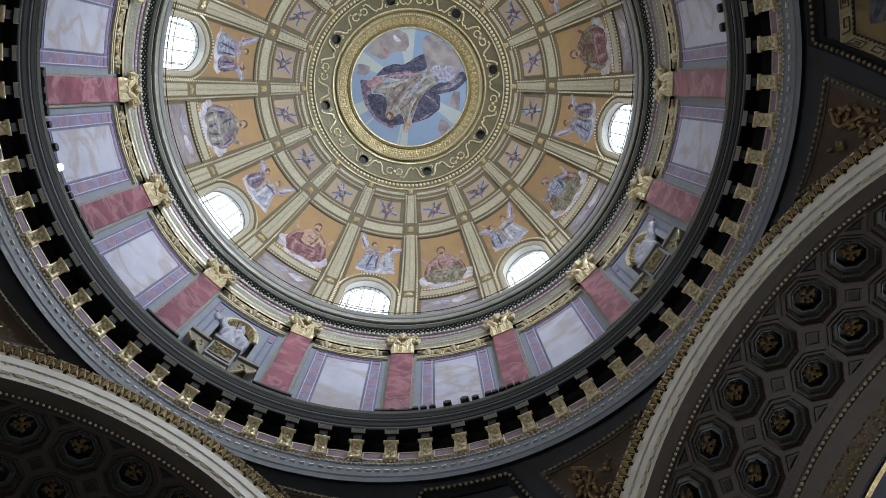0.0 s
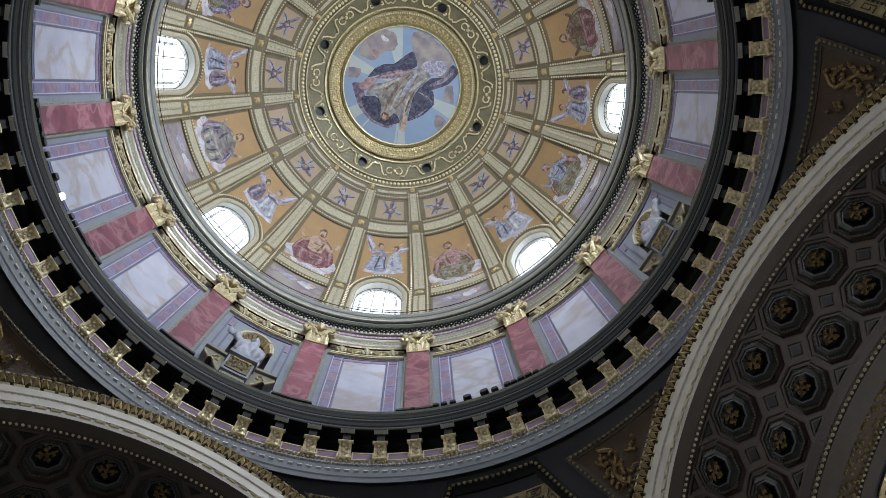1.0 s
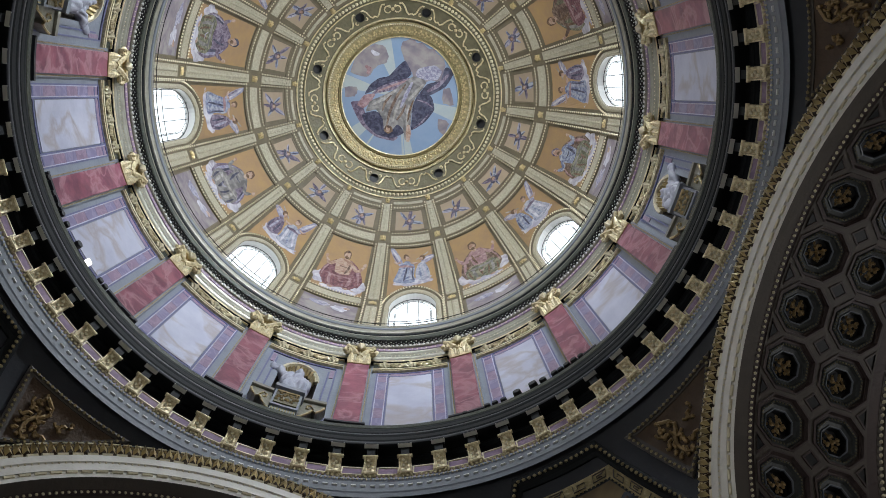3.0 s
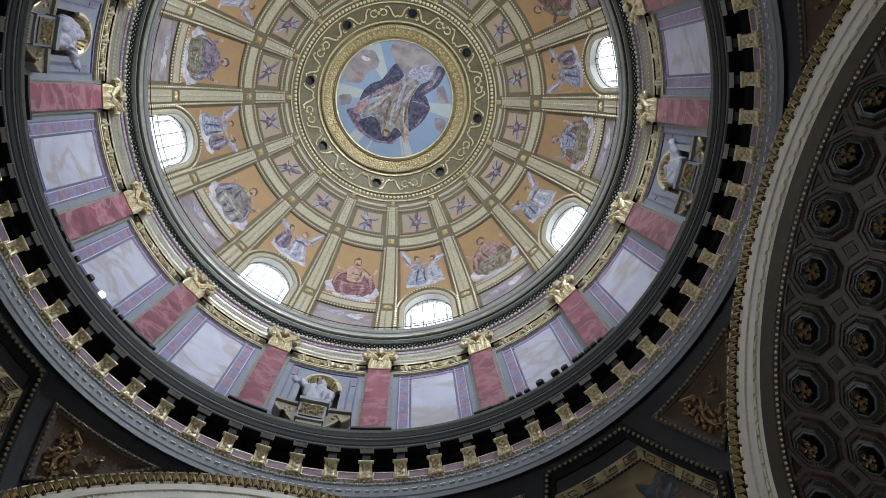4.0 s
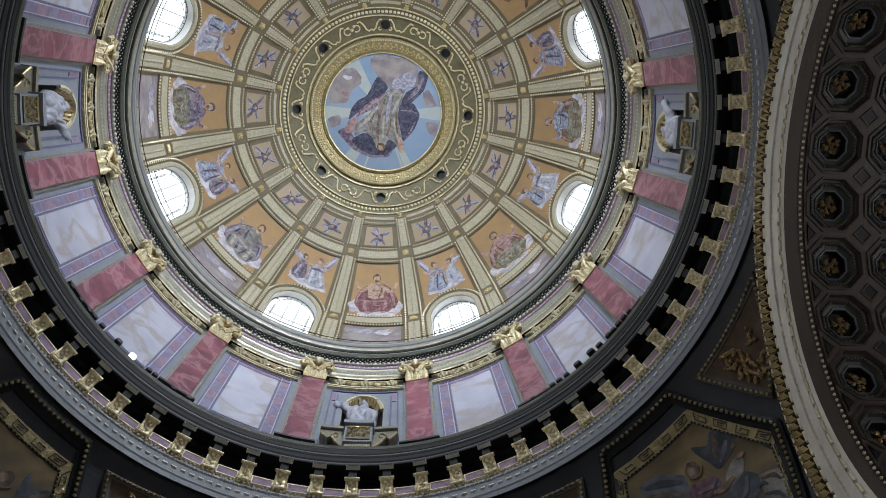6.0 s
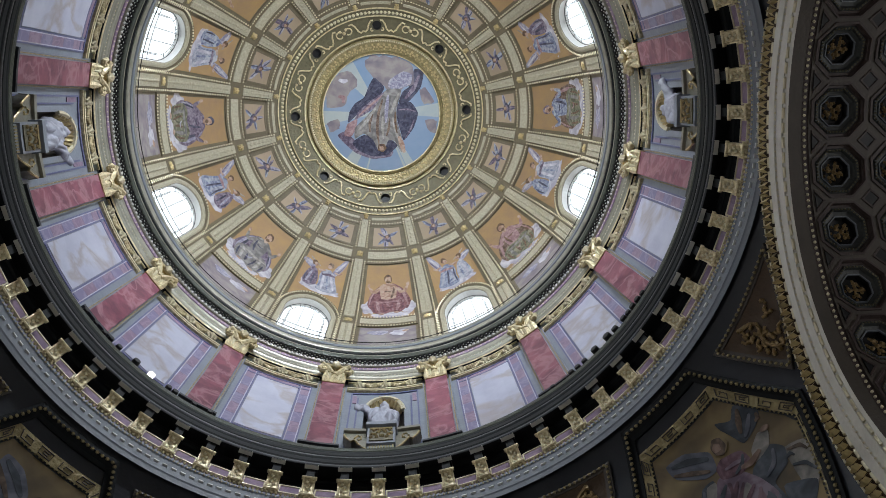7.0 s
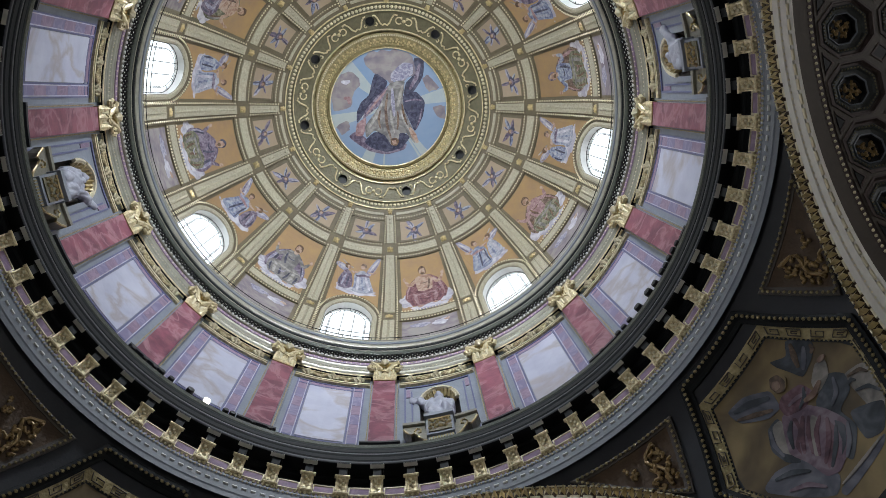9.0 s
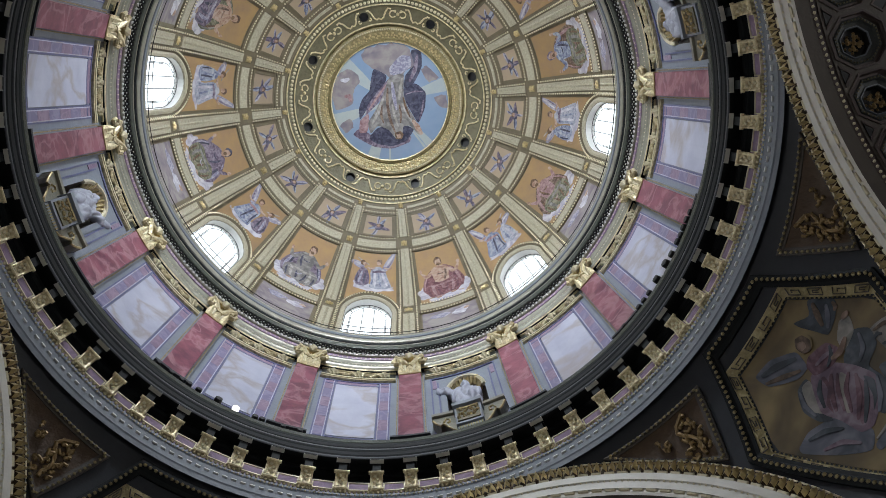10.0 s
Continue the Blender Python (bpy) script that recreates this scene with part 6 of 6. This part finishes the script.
def coffer_meshes():
    """One coffer round the crown of an arch, at depth 0; built once."""
    def at(x, y, d):
        c = math.degrees(x / SOFFIT_R)
        return Vector(((SOFFIT_R + d) * math.sin(radians(c)), -y, (SOFFIT_R + d) * math.cos(radians(c))))

    def octa(r):
        return [(r * math.cos(math.pi * (i + 0.5) / 4), r * math.sin(math.pi * (i + 0.5) / 4)) for i in range(8)]
    out = []
    b = Build()
    hx = SOFFIT_R * radians(STEPC / 2)
    holed(b, lambda x, y: at(x, y, 0), octa(0.70), (-hx, hx, -DEP / 2, DEP / 2), (0, 0), 2, 16)
    out.append(("ceiling_tile", b.mesh("ceiling_tile", M["dark_brown"])))
    b = Build()
    b.grid(lambda p, rd: at(p[0] * rd[0], p[1] * rd[0], rd[1]), octa(1.0), ((0.74, 0.0), (0.74, -0.035), (0.69, -0.035), (0.68, 0.06), (0.66, 0.1), (0.60, 0.1)), True)
    out.append(("outer_frame", b.mesh("outer_frame", M["maroon"])))
    b = Build()
    b.grid(lambda p, rd: at(p[0] * rd[0], p[1] * rd[0], rd[1]), octa(1.0), ((0.60, 0.1), (0.57, 0.07), (0.53, 0.08), (0.50, 0.18), (0.44, 0.2), (0.40, 0.21)), True)
    out.append(("step", b.mesh("step", M["coffer"])))
    b = Build()
    b.grid(lambda p, rd: at(p[0] * rd[0], p[1] * rd[0], rd[1]), octa(1.0), ((0.40, 0.21), (0.39, 0.17), (0.37, 0.175), (0.36, 0.22)), True)
    out.append(("gilt_line", b.mesh("gilt_line", M["slate"])))
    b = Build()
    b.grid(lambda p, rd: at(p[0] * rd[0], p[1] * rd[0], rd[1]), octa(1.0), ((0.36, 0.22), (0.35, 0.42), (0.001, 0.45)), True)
    # Recess shade put into the lining: near-black instead of stucco.
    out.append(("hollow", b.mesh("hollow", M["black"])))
    b = Build()
    b.bead(at(0, 0, 0.27), 0.07)
    for i in range(4):
        t = math.pi * i / 2 + 0.4
        for f, r_, dd, da in ((0.09, 0.05, 0.30, 0.0), (0.155, 0.06, 0.27, 0.18), (0.17, 0.055, 0.31, -0.3), (0.235, 0.045, 0.33, 0.1)):
            b.bead(at(f * math.cos(t + da), f * math.sin(t + da), dd), r_, 0.8)
        b.bead(at(0.2 * math.cos(t + 0.78), 0.2 * math.sin(t + 0.78), 0.38), 0.04)
    out.append(("rosette", b.mesh("rosette", M["bronze"])))
    b = Build()
    for i in range(8):
        p0, p1 = octa(0.545)[i], octa(0.545)[(i + 1) % 8]
        for f in (0.1, 0.3, 0.5, 0.7, 0.9):
            b.bead(at(p0[0] + (p1[0] - p0[0]) * f, p0[1] + (p1[1] - p0[1]) * f, 0.06), 0.028)
    out.append(("bead_ring", b.mesh("bead_ring", M["olive"])))
    return out


COFFER = coffer_meshes()
for j in range(4):
    m = Matrix.Rotation(radians(90 * j), 4, "Z")
    cs = span(-90, 90, 72)
    arch = thing("arch_face", "pale stone arch face with gilt leaf mouldings", "arch", kind="structure")
    for name, mat, pr in (
            ("outer_fillet", "slate", [(ARCH_R + 0.05, ARCH_D + 0.02), (ARCH_R, ARCH_D - 0.1), (8.05, ARCH_D - 0.14)]),
            ("leaf_ground", "relief_ground", [(8.05, ARCH_D - 0.14), (7.95, ARCH_D - 0.08), (7.7, ARCH_D - 0.03), (7.62, ARCH_D - 0.03)]),
            ("upper_band", "stone", [(7.62, ARCH_D - 0.03), (7.58, ARCH_D - 0.05), (7.56, ARCH_D - 0.09), (7.26, ARCH_D - 0.09)]),
            ("lower_band", "stone", [(7.26, ARCH_D - 0.09), (7.24, ARCH_D - 0.05), (6.92, ARCH_D - 0.04)]),
            ("inner_band", "stone", [(6.92, ARCH_D - 0.04), (6.94, ARCH_D), (6.78, ARCH_D), (SOFFIT_R, ARCH_D + 0.03)])):
        b = Build()
        b.grid(lambda c, p: arch_pt(m, p[0], c, p[1]), cs, pr)
        part(name, b, M[mat], arch)
    b = Build()
    n = int(math.pi * 7.83 / 0.21)
    for i in range(n):
        c0 = -90 + 180 * (i + 0.5) / n
        w = 180 / n
        tip = [arch_pt(m, r, c0 + w * u, y) for r, u, y in ((7.70, 0, 10.42), (7.70, -0.44, 10.53), (7.84, -0.42, 10.47), (7.96, -0.2, 10.44), (7.99, 0, 10.36), (7.96, 0.2, 10.44), (7.84, 0.42, 10.47), (7.70, 0.44, 10.53), (7.82, 0, 10.36))]
        b.add(tip, [(8, j, j + 1) for j in range(1, 7)] + [(8, 0, 1), (8, 7, 0)])
        for u in (-0.5, 0.5):
            b.bead(arch_pt(m, 7.93, c0 + w * u, 10.45), 0.045)
    part("leaf_row", b, M["gold"], arch, "row of gilt leaves", kind="stuff")
    b = Build()
    for r, y, pitch, fat in ((7.62, 10.53, 0.36, 0.05), (6.86, 10.58, 0.36, 0.045), (8.06, 10.46, 0.3, 0.03)):
        n = int(math.pi * r / pitch)
        for i in range(n):
            c0 = -90 + 180 * (i + 0.5) / n
            b.tube([arch_pt(m, r, c0 + 180 / n * u, y) for u in (-0.36, 0, 0.36)], fat, sides=5)
    bead_run(b, lambda t: arch_pt(m, 7.22, -90 + 180 * t, 10.53), math.pi * 7.22, 0.16, 0.03)
    part("bead_row", b, M["gold_pale"], arch, kind="stuff")
    # soffit
    so = thing("arch_soffit", "dark coffered arch soffit with octagonal coffers and gilt rosettes", "ceiling", kind="structure")
    for name, mat, y0, y1, d in (("edge_band", "dark_brown", ARCH_D + 0.03, 10.96, 0.0), ("maroon_strip", "maroon", 10.96, 11.3, 0.03), ("far_strip", "maroon", 13.95, 14.42, 0.03),
                                 ("far_band", "dark_brown", 14.55, 15.1, -0.03), ("ornament_band", "relief_ground", 15.1, 15.75, 0.06), ("rear_band", "dark_brown", 15.75, 16.1, 0.0)):
        b = Build()
        b.slab(lambda c, y, q_: arch_pt(m, SOFFIT_R + d + q_, c, y), cs, [y0, y1], 0.25, 0)
        part(name, b, M[mat], so)
    b = Build()
    b.slab(lambda c, y, q_: arch_pt(m, SOFFIT_R + q_, c, y), cs, [14.4, 14.6], 0.25, 0.02)
    part("rear_fillet", b, M["dark_brown"], so)
    b = Build()
    for y, gap, r in ((11.03, 0.15, 0.045), (14.48, 0.17, 0.06), (15.68, 0.15, 0.045)):
        bead_run(b, lambda t: arch_pt(m, SOFFIT_R - 0.01, -90 + 180 * t, y), math.pi * SOFFIT_R, gap, r)
    part("bead_row", b, M["gold_pale"], so, kind="stuff")
    b = Build()
    rr = random.Random(5)
    for i in range(150):
        c = -90 + 180 * (i + 0.5) / 150
        for _ in range(3):
            b.bead(arch_pt(m, SOFFIT_R + 0.05, c + rr.uniform(-.5, .5), 15.42 + rr.uniform(-.25, .25)), rr.uniform(0.04, 0.08))
    part("ornament", b, M["gold_dull"], so, kind="stuff")
    spin = random.Random(21 + j)
    for i in range(-7, 8):
        for y in ROWS:
            mm = m @ Matrix.Translation((0, -y, up(ARCH_Z))) @ Matrix.Rotation(radians(STEPC * i), 4, "Y")
            tile = new(COFFER[0][0], COFFER[0][1])
            tile.parent = so
            tile.matrix_world = mm
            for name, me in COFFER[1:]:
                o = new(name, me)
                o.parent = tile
                if name == "rosette":
                    o.matrix_basis = Matrix.Rotation(spin.uniform(0, 1.57), 4, "Z")
    for i in range(-7, 7):
        for y in (ROWS[0] - DEP / 2 + 0.07, (ROWS[0] + ROWS[1]) / 2, ROWS[1] + DEP / 2 - 0.07):
            b = Build()
            edge = y < 11.5 or y > 14
            w = 0.19 if not edge else 0.15
            c = STEPC * (i + 0.5)
            diamond = [(w, 0), (0, w), (-w, 0), (0, -w)] if not edge else ([(0.22, 0), (-0.22, 0), (0, 0.2)] if y < 11.5 else [(0.22, 0), (-0.22, 0), (0, -0.2)])
            sq = [(w, w), (-w, w), (-w, -w), (w, -w)] if not edge else diamond
            sq = [(x * 0.72, z * 0.72) for x, z in sq] if not edge else sq
            # turned with its corners along the arch
            sq = [(x * 0.707 - z * 0.707, x * 0.707 + z * 0.707) for x, z in sq] if not edge else sq
            for f0, f1, d0, d1 in ((1.3, 1.0, -0.03, -0.03), (1.0, 0.95, -0.03, 0.0), (1.3, 1.32, -0.03, 0.02)):
                b.grid(lambda p, q_: arch_pt(m, SOFFIT_R + (d0, d1)[q_], c + math.degrees(p[0] * (f0, f1)[q_] / SOFFIT_R), y + p[1] * (f0, f1)[q_]), sq, (0, 1), True)
            part("square_frame", b, M["maroon"], so)
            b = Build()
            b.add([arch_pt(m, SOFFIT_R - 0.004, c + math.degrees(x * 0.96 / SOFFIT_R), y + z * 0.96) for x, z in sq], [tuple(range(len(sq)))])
            # Flat black plate paints the shade of a square recess.
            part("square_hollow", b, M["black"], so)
    # Unseen black barrel added to keep sky from showing through the joints.
    b = Build()
    b.grid(lambda c, y: arch_pt(m, SOFFIT_R + 0.6, c, y), cs, [ARCH_D - 0.02, 16.2])
    b.grid(lambda c, r: arch_pt(m, r, c, 16.15), cs, [SOFFIT_R + 0.05, SOFFIT_R + 0.6])
    part("backing", b, M["black"], so)
    # vault of the arm behind, with a gilt panel line
    b = Build()
    b.grid(lambda c, y: arch_pt(m, SOFFIT_R + 0.12, c, y), cs, span(16.0, 26, 8))
    single("arm_vault", b, M["night"], "dark blue vault of the church arm", "vault")
    fr = thing("vault_frame", "thin gilt frame line on the arm's vault", "moulding", "vault frames")
    for c0, c1 in ((-85, -30), (-26, 26), (30, 85)):
        b = Build()
        for c in (c0, c1):
            b.slab(lambda u, y, d: arch_pt(m, SOFFIT_R + 0.12 - d, c + u, y), [-0.6, 0.6], [16.3, 24], 0, 0.06)
        for y in (16.35, 24):
            b.slab(lambda u, yy, d: arch_pt(m, SOFFIT_R + 0.12 - d, u, yy), span(c0, c1, 16), [y - 0.07, y + 0.07], 0, 0.06)
        part("gilt_line", b, M["gold"], fr)
    # walls and piers below, with a tall opening made up for the arm's fill lamp
    b = Build()
    X, Z1 = SOFFIT_R, up(ARCH_Z)
    holed(b, lambda x, z: m @ Vector((x, -26, z)), [(-2.6, 6.4), (2.6, 6.4), (2.6, 13.6), (-2.6, 13.6)], (-7.2, 7.2, 0, 23.5), (0, 10), 1, 8)
    for s in (-1, 1):
        b.add([m @ Vector(p) for p in ((s * X, -ARCH_D, 0), (s * X, -26, 0), (s * X, -26, Z1), (s * X, -ARCH_D, Z1))], [(0, 1, 2, 3)])
    b.add([m @ Vector(p) for p in ((X, -ARCH_D, 0), (ARCH_R, -ARCH_D, 0), (ARCH_D, -ARCH_R, 0), (ARCH_D, -X, 0),
           (X, -ARCH_D, Z1), (ARCH_R, -ARCH_D, Z1), (ARCH_D, -ARCH_R, Z1), (ARCH_D, -X, Z1))],
          [(0, 1, 5, 4), (1, 2, 6, 5), (2, 3, 7, 6)])
    single("arm_wall", b, M["stone"], "stone wall and pier of the church arm", "wall")
b = Build()
b.add([(-27, -27, 0), (27, -27, 0), (27, 27, 0), (-27, 27, 0)], [(0, 1, 2, 3)])
single("floor", b, M["floor"], "polished marble church floor", "floor")
